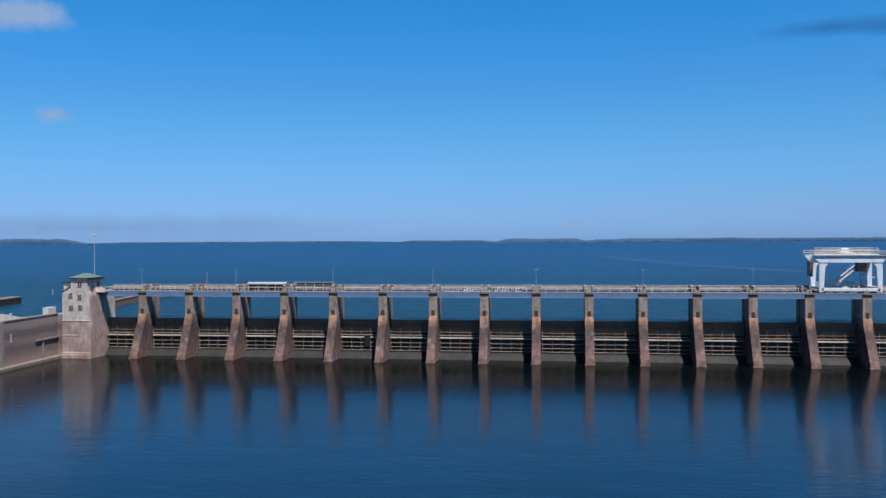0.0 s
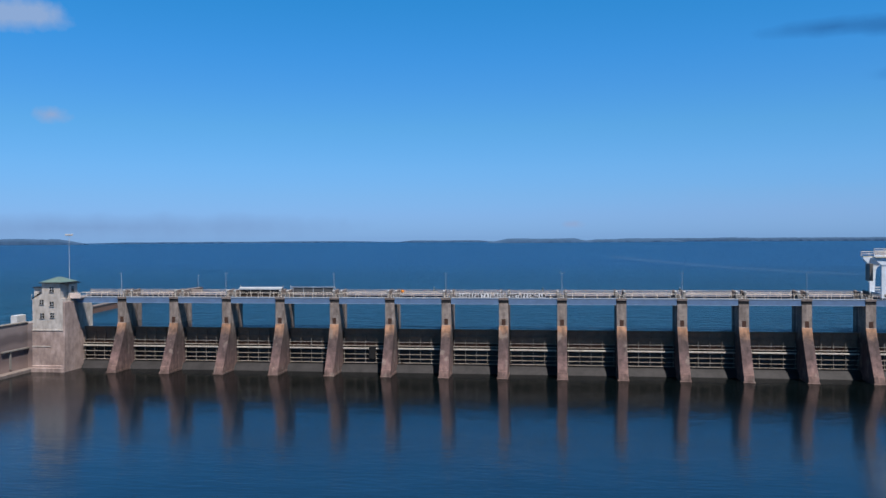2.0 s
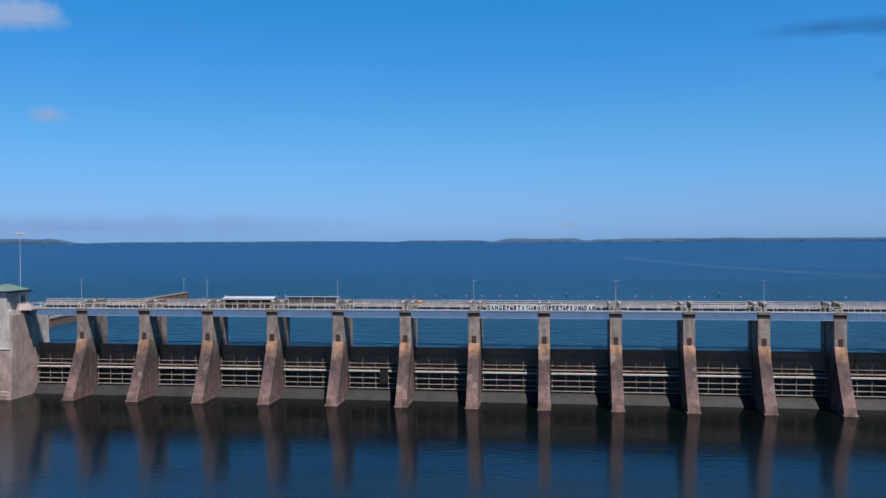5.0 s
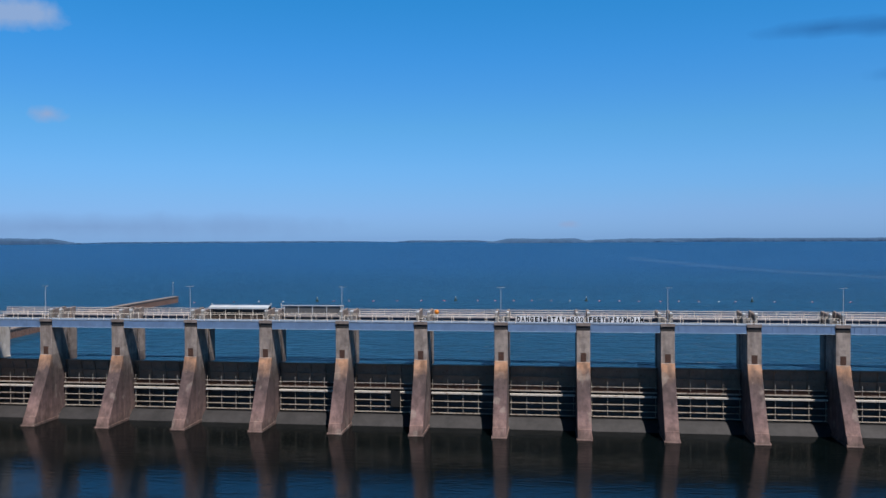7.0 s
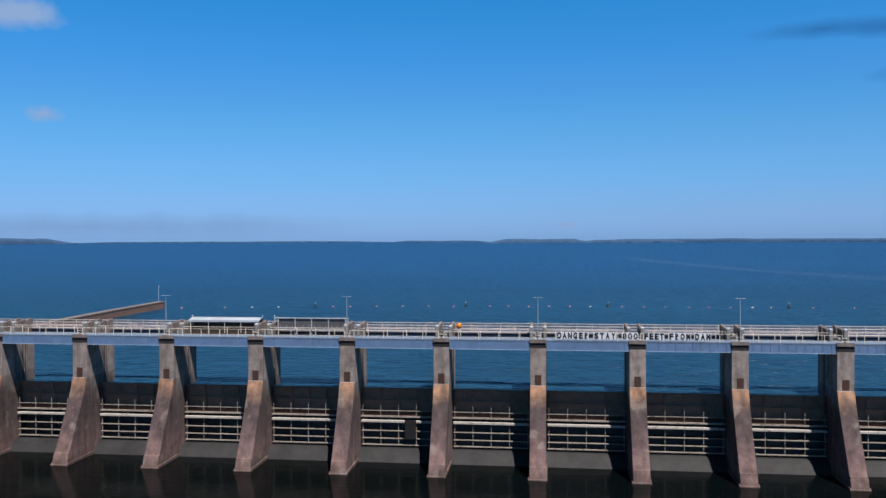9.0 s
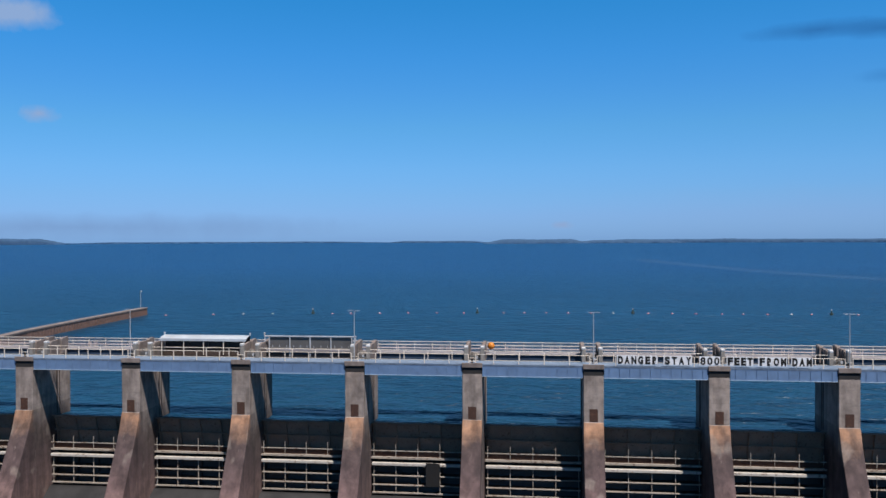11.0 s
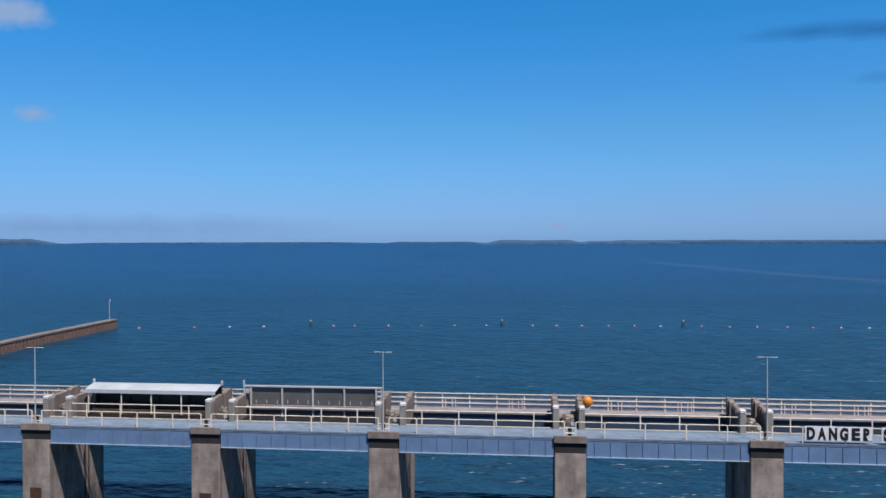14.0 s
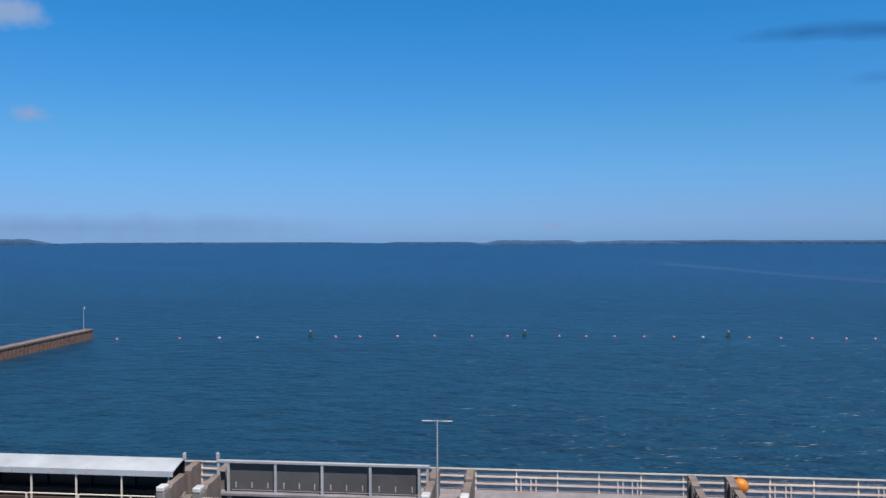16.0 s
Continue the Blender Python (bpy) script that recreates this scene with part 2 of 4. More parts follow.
M_TOWER = plain_concrete("tower_concrete", (0.36, 0.325, 0.29), (0.54, 0.50, 0.455), 0.5)
M_BASE = plain_concrete("pink_brown_concrete", (0.22, 0.162, 0.145), (0.43, 0.335, 0.30), 0.35)
M_WALL = wall_concrete()
M_BLUE = painted("blue_grey_girder_paint", (0.11, 0.18, 0.30), amount=0.74)
M_RAIL = painted("cream_rail_paint", (0.66, 0.575, 0.475), rust=(0.26, 0.15, 0.09), amount=0.66)
M_WHITE = painted("white_paint", (0.484, 0.484, 0.477), rust=(0.31, 0.223, 0.167), amount=0.72)
M_CRANE = painted("pale_crane_paint", (0.58, 0.64, 0.70), amount=0.76)
M_YELLOW = painted("dull_yellow_paint", (0.384, 0.347, 0.248), amount=0.70)
# brown tint put into the plate colour to offset blue sky fill
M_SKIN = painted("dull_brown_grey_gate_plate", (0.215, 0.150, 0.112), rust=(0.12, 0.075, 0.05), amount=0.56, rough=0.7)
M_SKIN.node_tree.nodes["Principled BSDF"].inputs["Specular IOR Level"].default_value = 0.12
# near-black lower plates: the shade between the beams put into the colour
M_SKIN_SHADED = painted("gate_steel_shaded_in_colour", (0.030, 0.025, 0.023), rust=(0.06, 0.035, 0.025), amount=0.6, rough=0.6)
M_STEEL = painted("rusty_gate_steel", (0.335, 0.291, 0.242), rust=(0.0806, 0.0434, 0.0279), amount=0.54, rough=0.65)
M_PALE = painted("pale_gate_steel", (0.459, 0.422, 0.372), rust=(0.136, 0.0806, 0.0496), amount=0.55, rough=0.6)
M_DARK = painted("dark_steel", (0.00868, 0.00868, 0.0093), amount=0.72)
M_PLATE = painted("grey_steel_plate", (0.085, 0.082, 0.08), rust=(0.12, 0.115, 0.11), amount=0.60)
M_NICHE = painted("rust_brown_plate", (0.0527, 0.0217, 0.0124), rust=(0.0868, 0.0372, 0.0186), amount=0.55, rough=0.8)
M_BEAM = painted("brown_rusty_beam", (0.0527, 0.0341, 0.0236), rust=(0.031, 0.0186, 0.0124), amount=0.52, rough=0.8)
# girder blue for the edge beam, with its shade put into the colour
M_BLUE_SHADED = painted("shaded_blue_girder_paint", (0.0341, 0.0558, 0.093), amount=0.72)
M_HOIST = painted("grey_tan_machine_paint", (0.15, 0.135, 0.12), rust=(0.09, 0.05, 0.035), amount=0.58)
M_BLACK = painted("black_paint", (0.00496, 0.00496, 0.00558), amount=0.85, rough=0.9)
M_SIGN = painted("sign_white", (0.66, 0.66, 0.67), rust=(0.4, 0.36, 0.33), amount=0.8)
M_GREEN = painted("pale_green_roof_metal", (0.11, 0.17, 0.155), rust=(0.16, 0.2, 0.18), amount=0.62)
M_GLASS = painted("dark_window_glass", (0.0124, 0.0155, 0.0186), amount=0.95, rough=0.1)
M_ORANGE = painted("orange_plastic", (0.527, 0.174, 0.0124), amount=0.85)
M_RED = painted("faded_pink_float_plastic", (0.46, 0.10, 0.12), rust=(0.45, 0.4, 0.4), amount=0.6)
M_BUOY = painted("dark_green_buoy_paint", (0.031, 0.0434, 0.031), rust=(0.248, 0.236, 0.186), amount=0.62)
M_SHEET = painted("rusty_sheet_pile", (0.223, 0.124, 0.0868), rust=(0.0806, 0.0465, 0.0341), amount=0.5, rough=0.85)
M_GRATE = painted("pale_blue_steel", (0.26, 0.33, 0.40), amount=0.75)
M_LAMP = painted("grey_lamp_steel", (0.36, 0.37, 0.385), amount=0.78)
M_ROOF = painted("bluish_white_sheet", (0.372, 0.409, 0.44), rust=(0.341, 0.291, 0.248), amount=0.57)
M_MESH = painted("pale_wire_mesh", (0.36, 0.31, 0.30), rust=(0.24, 0.12, 0.09), amount=0.62)
M_BAR = painted("pinkish_rail_paint", (0.60, 0.49, 0.44), rust=(0.30, 0.15, 0.10), amount=0.60)
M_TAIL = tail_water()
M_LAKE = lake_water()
# aerial haze mixed into the foliage colour, blue rather than green
M_TREE = foliage("hazed_far_woods", (0.019, 0.060, 0.122), (0.026, 0.072, 0.145))
M_SAND = plain_concrete("lake_bed_soil", (0.0744, 0.062, 0.0434), (0.124, 0.105, 0.0744), 0.05)
M_PAVE = plain_concrete("pale_paving", (0.211, 0.198, 0.186), (0.285, 0.273, 0.254), 0.4)


# ---- mesh helpers ----
def box(bm, x0, x1, y0, y1, z0, z1, bevel=0.0):
    v = [bm.verts.new(p) for p in ((x0, y0, z0), (x1, y0, z0), (x1, y1, z0), (x0, y1, z0), (x0, y0, z1), (x1, y0, z1), (x1, y1, z1), (x0, y1, z1))]
    fs = [bm.faces.new([v[k] for k in q]) for q in ((0, 3, 2, 1), (4, 5, 6, 7), (0, 1, 5, 4), (1, 2, 6, 5), (2, 3, 7, 6), (3, 0, 4, 7))]
    if bevel:
        es = {e for f in fs for e in f.edges}
        bmesh.ops.bevel(bm, geom=list(es), offset=bevel, segments=1, affect="EDGES")
    return bm


def cube(x0, x1, y0, y1, z0, z1, bevel=0.0):
    return box(bmesh.new(), x0, x1, y0, y1, z0, z1, bevel)


def prism(bm, outline, x0, x1):
    """A (y, z) outline, drawn out along x."""
    a = [bm.verts.new((x0, y, z)) for y, z in outline]
    b = [bm.verts.new((x1, y, z)) for y, z in outline]
    n = len(outline)
    bm.faces.new(a)
    bm.faces.new(b[::-1])
    for k in range(n):
        bm.faces.new((a[k], b[k], b[(k + 1) % n], a[(k + 1) % n]))
    bmesh.ops.recalc_face_normals(bm, faces=bm.faces)
    return bm


def rod(bm, p, q, r, sides=6, r2=None):
    p, q = Vector(p), Vector(q)
    d = q - p
    m = Matrix.Translation((p + q) / 2) @ d.to_track_quat("Z", "Y").to_matrix().to_4x4()
    bmesh.ops.create_cone(bm, cap_ends=True, segments=sides, radius1=r, radius2=r if r2 is None else r2, depth=d.length, matrix=m)
    return bm


def part(name, bm, material, parent, label=""):
    me = bpy.data.meshes.new(name)
    bm.to_mesh(me)
    bm.free()
    me.materials.append(material)
    ob = new(name, me)
    ob.parent = parent
    if label:
        ob["label"] = label
    return ob


def empty(name, label, category, group="", kind=""):
    ob = new(name)
    ob.empty_display_size = 0.3
    return tagged(ob, label, category, group, kind)


def solid(name, bm, material, label, category, kind="", group=""):
    return tagged(part(name, bm, material, None), label, category, group, kind)


PITCH, FIRST, LAST = 12.2, -6, 12
LAKE = 9.0

# ---- setting: waters, ground, walls ----
def sheet(x0, x1, y0, y1, z):
    bm = bmesh.new()
    bm.faces.new([bm.verts.new(p) for p in ((x0, y0, z), (x1, y0, z), (x1, y1, z), (x0, y1, z))])
    return bm


solid("ground", sheet(-6000, 6000, -3000, 6000, -7.0), M_SAND, "brown soil bed under the river and the lake", "ground", "structure")
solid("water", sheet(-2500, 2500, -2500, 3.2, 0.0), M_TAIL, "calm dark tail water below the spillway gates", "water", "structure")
def slab(outline, z0, z1):
    """An (x, y) outline as an upright block."""
    bm = bmesh.new()
    lo = [bm.verts.new((x, y, z0)) for x, y in outline]
    hi = [bm.verts.new((x, y, z1)) for x, y in outline]
    n = len(outline)
    bm.faces.new(lo[::-1])
    bm.faces.new(hi)
    for k in range(n):
        bm.faces.new((lo[k], lo[(k + 1) % n], hi[(k + 1) % n], hi[k]))
    bmesh.ops.recalc_face_normals(bm, faces=bm.faces)
    return bm


shore_line = bmesh.new()
shore_line.faces.new([shore_line.verts.new((x, y, LAKE)) for x, y in ((-6000, -40), (-96, -40), (-96, 3.98), (6000, 3.98), (6000, 6000), (-6000, 6000))])
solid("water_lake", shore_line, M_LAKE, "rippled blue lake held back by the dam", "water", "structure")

# land behind the wing wall: a narrow walk along the wall, a wider paved corner past it
solid("ground_bank", slab([(-94.4, 9.0), (-97.2, 9.0), (-97.2, -8.2), (-99.5, -9.4), (-110.0, -1.4), (-140.0, 0.0), (-2500, 0.0), (-2500, -2500), (-94.4, -2500)], -6.0, 10.4),
      M_PAVE, "pale paved bank behind the stained wing wall", "ground", "structure")
solid("wall_link", cube(-94.4, -91.5, -3.6, 9.0, -6.0, 10.6), M_WALL, "stained concrete wall joining the tower to the bank", "wall", "structure")
solid("wall_east", cube(PITCH * LAST + 1.2, 2500, 0.0, 8.0, -6.0, 16.0), M_CONC, "plain grey concrete dam wall past the spillway", "wall", "structure")
wing = empty("wall_west", "stained concrete wing wall with a pale footing beside the tail water", "wall", kind="structure")
part("wall_face", cube(-94.4, -93.6, -70.0, -3.6, -6.0, 10.7, 0.05), M_WALL, wing)
part("coping", cube(-94.5, -93.45, -70.0, -3.6, 10.7, 11.0, 0.05), M_CONC, wing)
part("pilaster", cube(-93.6, -93.1, -26.4, -25.0, -6.0, 10.9, 0.05), M_CONC, wing, "paler concrete pilaster")
part("footing", cube(-93.6, -91.6, -70.0, -2.6, -6.0, 0.7, 0.08), M_FIN, wing, "pale footing ledge at the waterline")
ledge = bmesh.new()
box(ledge, -93.6, -93.2, -13.0, -3.6, 5.0, 5.3)
box(ledge, -93.6, -93.35, -10.2, -9.7, 1.2, 5.0)
part("ledge", ledge, M_CONC, wing)
part("drain_pipe", rod(bmesh.new(), (-93.5, -22.0, 5.8), (-93.5, -22.0, 7.8), 0.12), M_LAMP, wing)
solid("utility_box", cube(-96.4, -94.9, -5.5, -2.2, 10.4, 12.4, 0.05), M_WHITE, "white metal utility box standing on the paved bank", "box")
for k, (bx, by, h) in enumerate(((-99.5, -20.0, 1.5), (-98.0, -17.0, 1.1), (-103.0, -26.0, 1.2), (-100.5, -12.0, 1.0))):
    b = empty("bollard", "short grey steel post on the paved bank", "bollard", "posts on the bank")
    part("post", rod(bmesh.new(), (0, 0, 0), (0, 0, h), 0.3, 8), M_LAMP, b)
    part("cap", rod(bmesh.new(), (0, 0, h), (0, 0, h + 0.12), 0.38, 8), M_WHITE, b)
    b.matrix_world = pose(bx, by, 10.4)


# ---- guide walls in the lake ----
def guide_wall(line, width, top, label, face):
    """A sheet-pile wall that follows a line of (x, y) along its right-hand foot."""
    ob = empty("guide_wall", label, "jetty")
    pts = []
    for (x0, y0), (x1, y1) in zip(line, line[1:]):
        n = max(1, int(math.hypot(x1 - x0, y1 - y0) / 0.6))
        pts += [(x0 + (x1 - x0) * k / n, y0 + (y1 - y0) * k / n) for k in range(n)]
    pts.append(line[-1])
    for name, z0, z1, grow, mat in (("sheet_piling", LAKE - 4, top - 0.35, 0.0, face), ("capping", top - 0.3, top, 0.05, M_FIN)):
        bm = bmesh.new()
        rows = []
        for k, (x, y) in enumerate(pts):
            wave = 0.07 if (name == "sheet_piling" and k % 2) else 0.0
            rows.append([bm.verts.new(p) for p in ((x + grow - wave, y, z0), (x + grow - wave, y, z1), (x - width - grow + wave, y, z1), (x - width - grow + wave, y, z0))])
        for a, b in zip(rows, rows[1:]):
            for k in range(4):
                bm.faces.new((a[k], b[k], b[(k + 1) % 4], a[(k + 1) % 4]))
        bm.faces.new(rows[0])
        bm.faces.new(rows[-1][::-1])
        bmesh.ops.recalc_face_normals(bm, faces=bm.faces)
        part(name, bm, mat, ob)
    return ob


guide_wall([(-97.5, 9.0), (-102.5, 42.0), (-107.3, 72.0), (-109.0, 100.0), (-109.8, 129.0)], 1.9, 11.0, "long brown sheet-pile guide wall with a concrete cap in the lake", M_SHEET)
guide_wall([(-132.0, 0.5), (-137.0, 30.0), (-139.5, 50.0)], 4.0, 11.2, "dark weathered sheet-pile guide wall in the lake", M_BAND)
beacon = empty("beacon_post", "thin pale navigation light post on the end of the guide wall", "beacon")
part("post", rod(bmesh.new(), (0, 0, 0), (0, 0, 4.2), 0.06), M_LAMP, beacon)
part("lantern", rod(bmesh.new(), (0.15, 0, 4.2), (0.15, 0, 4.6), 0.16, 8), M_WHITE, beacon)
beacon.matrix_world = pose(-111.0, 127.5, 11.0)


marker = empty("channel_marker", "small white channel marker post in the lake", "marker")
part("pile", rod(bmesh.new(), (0, 0, -3.0), (0, 0, 1.5), 0.09, 8), M_LAMP, marker)
part("board", cube(-0.16, 0.16, -0.05, 0.05, 1.4, 1.85, 0.02), M_WHITE, marker)
marker.matrix_world = pose(-152.6, 87.5, LAKE)


# ---- piers ----
def make_pier():
    ob = empty("pier", "weathered concrete spillway pier with rust-stained sloping front, in water", "pier", "spillway piers")
    w = 1.0
    lower = [(0.0, 15.2), (0.0, 10.55), (-0.12, 10.5), (-0.75, 8.6), (-1.75, 6.6), (-4.35, 1.55), (-4.55, 1.5), (-5.07, 0.0), (-5.6, -3.0), (7.4, -3.0), (7.4, 15.2)]
    bm = prism(bmesh.new(), lower, -w, w)
    bmesh.ops.bevel(bm, geom=[e for e in bm.edges if abs(e.verts[0].co.x - e.verts[1].co.x) < 0.01], offset=0.05, segments=1, affect="EDGES")
    part("shaft", bm, M_PIER, ob)
    part("bearing_band", cube(-w + 0.03, w - 0.03, 0.06, 7.3, 15.2, 15.86), M_BAND, ob, "dark band under the cap")
    cap = bmesh.new()
    box(cap, -1.05, 1.05, -0.07, 0.12, 15.86, 16.34, 0.03)
    box(cap, -1.03, 1.03, 0.12, 7.4, 15.86, 16.0)
    part("cap", cap, M_FIN, ob)
    for sx in (-1, 1):
        part("slot_guide", cube(min(sx * 1.0, sx * 1.04), max(sx * 1.0, sx * 1.04), 4.55, 4.72, 9.3, 15.2), M_BEAM, ob, "rusty stoplog slot guide")
        part("slot_guide", cube(min(sx * 1.0, sx * 1.04), max(sx * 1.0, sx * 1.04), 5.1, 5.22, 9.3, 15.2), M_BEAM, ob, "rusty stoplog slot guide")
    part("niche_plate", cube(-0.40, 0.42, -0.03, 0.05, 10.62, 11.88), M_NICHE, ob, "rust-brown plate in the pier front")
    foot = prism(bmesh.new(), [(-5.12, -3.0), (-5.12, 0.12), (-4.9, 0.3), (2.6, 0.42), (2.6, -3.0)], -w - 0.14, w + 0.14)
    part("footing", foot, M_PIER, ob)
    # hoist walls on the pier top: a lidded block, a long slab with ribs, a rear slab
    for sx in (-0.86, 0.86):
        bm = prism(bmesh.new(), [(3.45, 15.95), (3.45, 17.42), (3.65, 17.56), (5.15, 17.64), (5.25, 17.58), (5.25, 15.95)], sx - 0.17, sx + 0.17)
        up = part("upstand", bm, M_FIN, ob)
        for y in (3.75, 4.35, 4.95):
            part("rib", cube(sx - 0.26, sx - 0.175, y - 0.08, y + 0.08, 15.98, 17.55), M_FIN, up)
        rear = part("rear_upstand", prism(bmesh.new(), [(5.75, 15.95), (5.75, 17.60), (5.95, 17.72), (6.95, 17.78), (7.0, 17.72), (7.0, 15.95)], sx - 0.19, sx + 0.17), M_FIN, ob)
        part("rib", cube(sx - 0.29, sx - 0.195, 6.0, 6.18, 15.98, 17.7), M_FIN, rear)
        part("front_block", cube(sx - 0.21, sx + 0.21, 2.62, 3.2, 15.95, 17.48, 0.04), M_CONC, ob)
        part("block_lid", cube(sx - 0.20, sx + 0.20, 2.6, 3.19, 17.48, 17.72, 0.05), M_WHITE, ob, "white lid")
    return ob


# ---- gates ----
def arc_y(z):
    return -5.5 + math.sqrt(10.1 ** 2 - (z - 5.2) ** 2)


def make_gate():
    ob = empty("radial_gate", "dull grey steel radial gate with pale rusty beams, closed", "gate", "spillway gates")
    x0, x1 = 1.06, PITCH - 1.06
    top = 9.28
    zs = [1.5 + (top - 1.5) * k / 16 for k in range(17)]
    ribs = [1.35 + 2.375 * k for k in range(5)]
    for name, rows, mat, label in (("upper_skin_plate", zs[9:], M_SKIN, ""), ("lower_skin_plate", zs[:10], M_SKIN_SHADED, "lower plate with its shade put into the colour")):
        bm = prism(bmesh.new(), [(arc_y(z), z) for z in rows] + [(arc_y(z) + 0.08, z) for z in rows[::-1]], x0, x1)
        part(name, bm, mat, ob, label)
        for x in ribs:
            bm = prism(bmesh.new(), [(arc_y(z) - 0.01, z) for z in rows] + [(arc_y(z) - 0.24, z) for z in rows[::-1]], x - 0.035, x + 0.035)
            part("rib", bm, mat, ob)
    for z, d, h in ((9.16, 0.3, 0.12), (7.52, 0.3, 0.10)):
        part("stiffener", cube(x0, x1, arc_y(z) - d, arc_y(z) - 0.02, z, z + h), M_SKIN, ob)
    # main girder, beams under it, uprights
    part("main_girder", cube(x0 + 0.1, x1 - 0.1, 3.0, 3.4, 4.80, 5.10, 0.03), M_PALE, ob, "thick pale lit girder")
    part("girder_web", cube(x0 + 0.1, x1 - 0.1, 3.4, arc_y(4.85) - 0.05, 4.86, 4.96), M_BEAM, ob)
    for z, h in ((3.63, 0.10), (2.63, 0.10), (1.78, 0.13)):
        part("beam", cube(x0 + 0.1, x1 - 0.1, 3.2, 3.4, z, z + h), M_STEEL, ob)
        part("beam_web", cube(x0 + 0.1, x1 - 0.1, 3.4, arc_y(z) - 0.04, z + 0.03, z + 0.09), M_BEAM, ob)
    for x in ribs:
        part("upright", cube(x - 0.035, x + 0.035, 3.26, 3.36, 1.88, 4.80), M_STEEL, ob)
    # catwalk and its railing
    part("catwalk", cube(x0, x1, 3.3, 4.2, 5.46, 5.54), M_STEEL, ob)
    part("catwalk_edge", cube(x0, x1, 3.25, 3.3, 5.46, 5.66), M_STEEL, ob)
    for x in ribs:
        part("railing_post", cube(x - 0.03, x + 0.03, 3.27, 3.33, 5.66, 7.08), M_STEEL, ob)
    part("railing_bar", cube(x0, x1, 3.26, 3.33, 6.28, 6.37), M_STEEL, ob)
    part("back_panel", cube(x0, x1, 4.0, 4.08, 5.54, 6.1), M_NICHE, ob)
    return ob


def make_sill():
    x0, x1 = 1.0, PITCH - 1.0
    ob = empty("spillway_sill", "wet stained concrete sill under the gate", "sill", "gate sills", "structure")
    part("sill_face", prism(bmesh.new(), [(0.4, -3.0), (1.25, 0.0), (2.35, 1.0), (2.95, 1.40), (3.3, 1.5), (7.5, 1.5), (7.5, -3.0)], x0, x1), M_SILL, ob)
    return ob


# ---- walkway spans ----
def make_walkway():
    ob = empty("walkway_span", "concrete walkway on blue-grey steel plate girders between two piers", "walkway", "walkway spans")
    x0, x1 = 1.06, PITCH - 1.06
    for y, nm in ((0.12, "front_girder"), (2.5, "rear_girder")):
        g = part(nm, cube(x0, x1, y, y + 0.03, 15.0, 16.0), M_BLUE, ob)
        s = 1 if y < 1 else -1
        # paler than the girder: the flange's lit edge put into its colour
        part("bottom_flange", cube(x0, x1, y - 0.10, y + 0.2, 14.955, 15.0), M_GRATE, g)
        if s > 0:
            for k in range(10):
                x = x0 + 0.5 + (x1 - x0 - 1.0) * k / 9
                part("stiffener", cube(x - 0.015, x + 0.015, y - 0.05, y, 15.0, 16.0), M_BLUE, g)
    part("deck_slab", cube(0.0, PITCH, 0.1, 2.2, 16.0, 16.2, 0.02), M_WALK, ob)
    grid = bmesh.new()
    for k in range(7):
        y = 2.25 + 0.09 * k
        box(grid, 0.0, PITCH, y, y + 0.012, 16.16, 16.195)
    for k in range(7):
        x = 0.1 + 2.0 * k
        box(grid, x - 0.006, x + 0.006, 2.2, 2.88, 16.165, 16.19)
    part("grating", grid, M_GRATE, ob, "pale open steel grating")
    part("grating_edge", cube(0.0, PITCH, 2.88, 2.94, 16.06, 16.22), M_RAIL, ob)
    part("fascia", cube(x0 - 0.02, x1 + 0.02, 0.08, 0.1, 16.12, 16.22), M_WALK, ob)
    return ob


def hoops(ob, posts, y):
    """Pipe panels: a bar between each two posts, dipping into the posts with rounded corners."""
    for x in posts:
        part("post", cube(x - 0.036, x + 0.036, y - 0.036, y + 0.036, 16.2, 17.2), M_RAIL, ob)
    for a, b in zip(posts, posts[1:]):
        bm = bmesh.new()
        line = [(a + 0.02, 17.15), (a + 0.09, 17.2), (b - 0.09, 17.2), (b - 0.02, 17.15)]
        for (xa, za), (xb, zb) in zip(line, line[1:]):
            rod(bm, (xa, y, za), (xb, y, zb), 0.032, 6)
        part("bar", bm, M_RAIL, ob)


def make_front_rail():
    ob = empty("railing", "cream painted two-bar pipe railing on the walkway", "railing", "walkway railings")
    hoops(ob, (0.36, 2.2, 4.75, 7.3, 9.83, PITCH - 0.36), 0.2)
    for z in (16.45, 16.8):
        part("cross_bar", cube(-0.36, 0.36, 0.17, 0.23, z, z + 0.06), M_RAIL, ob)
    part("hinge_plate", cube(-0.14, 0.10, 0.24, 0.3, 16.2, 16.78), M_BEAM, ob, "rusty hinge plate")
    return ob


def make_rear_rail():
    ob = empty("railing", "cream painted pipe railing along the rear of the walkway", "railing", "walkway railings")
    hoops(ob, (2.19, 4.74, 7.3, 9.86), 2.82)
    for xa, xb in ((1.08, 2.2), (9.85, PITCH - 1.08)):
        part("bar", rod(bmesh.new(), (xa, 2.82, 17.2), (xb, 2.82, 17.2), 0.032, 6), M_RAIL, ob)
    return ob


def make_bridge():
    ob = empty("service_bridge_span", "narrow concrete service bridge on the upstream side of the piers", "bridge", "service bridge spans")
    part("slab", cube(0.0, PITCH, 6.55, 8.25, 16.28, 16.44, 0.02), M_DECK, ob)
    part("edge_beam", cube(1.05, PITCH - 1.05, 6.7, 6.95, 15.1, 16.28), M_BLUE_SHADED, ob)
    return ob


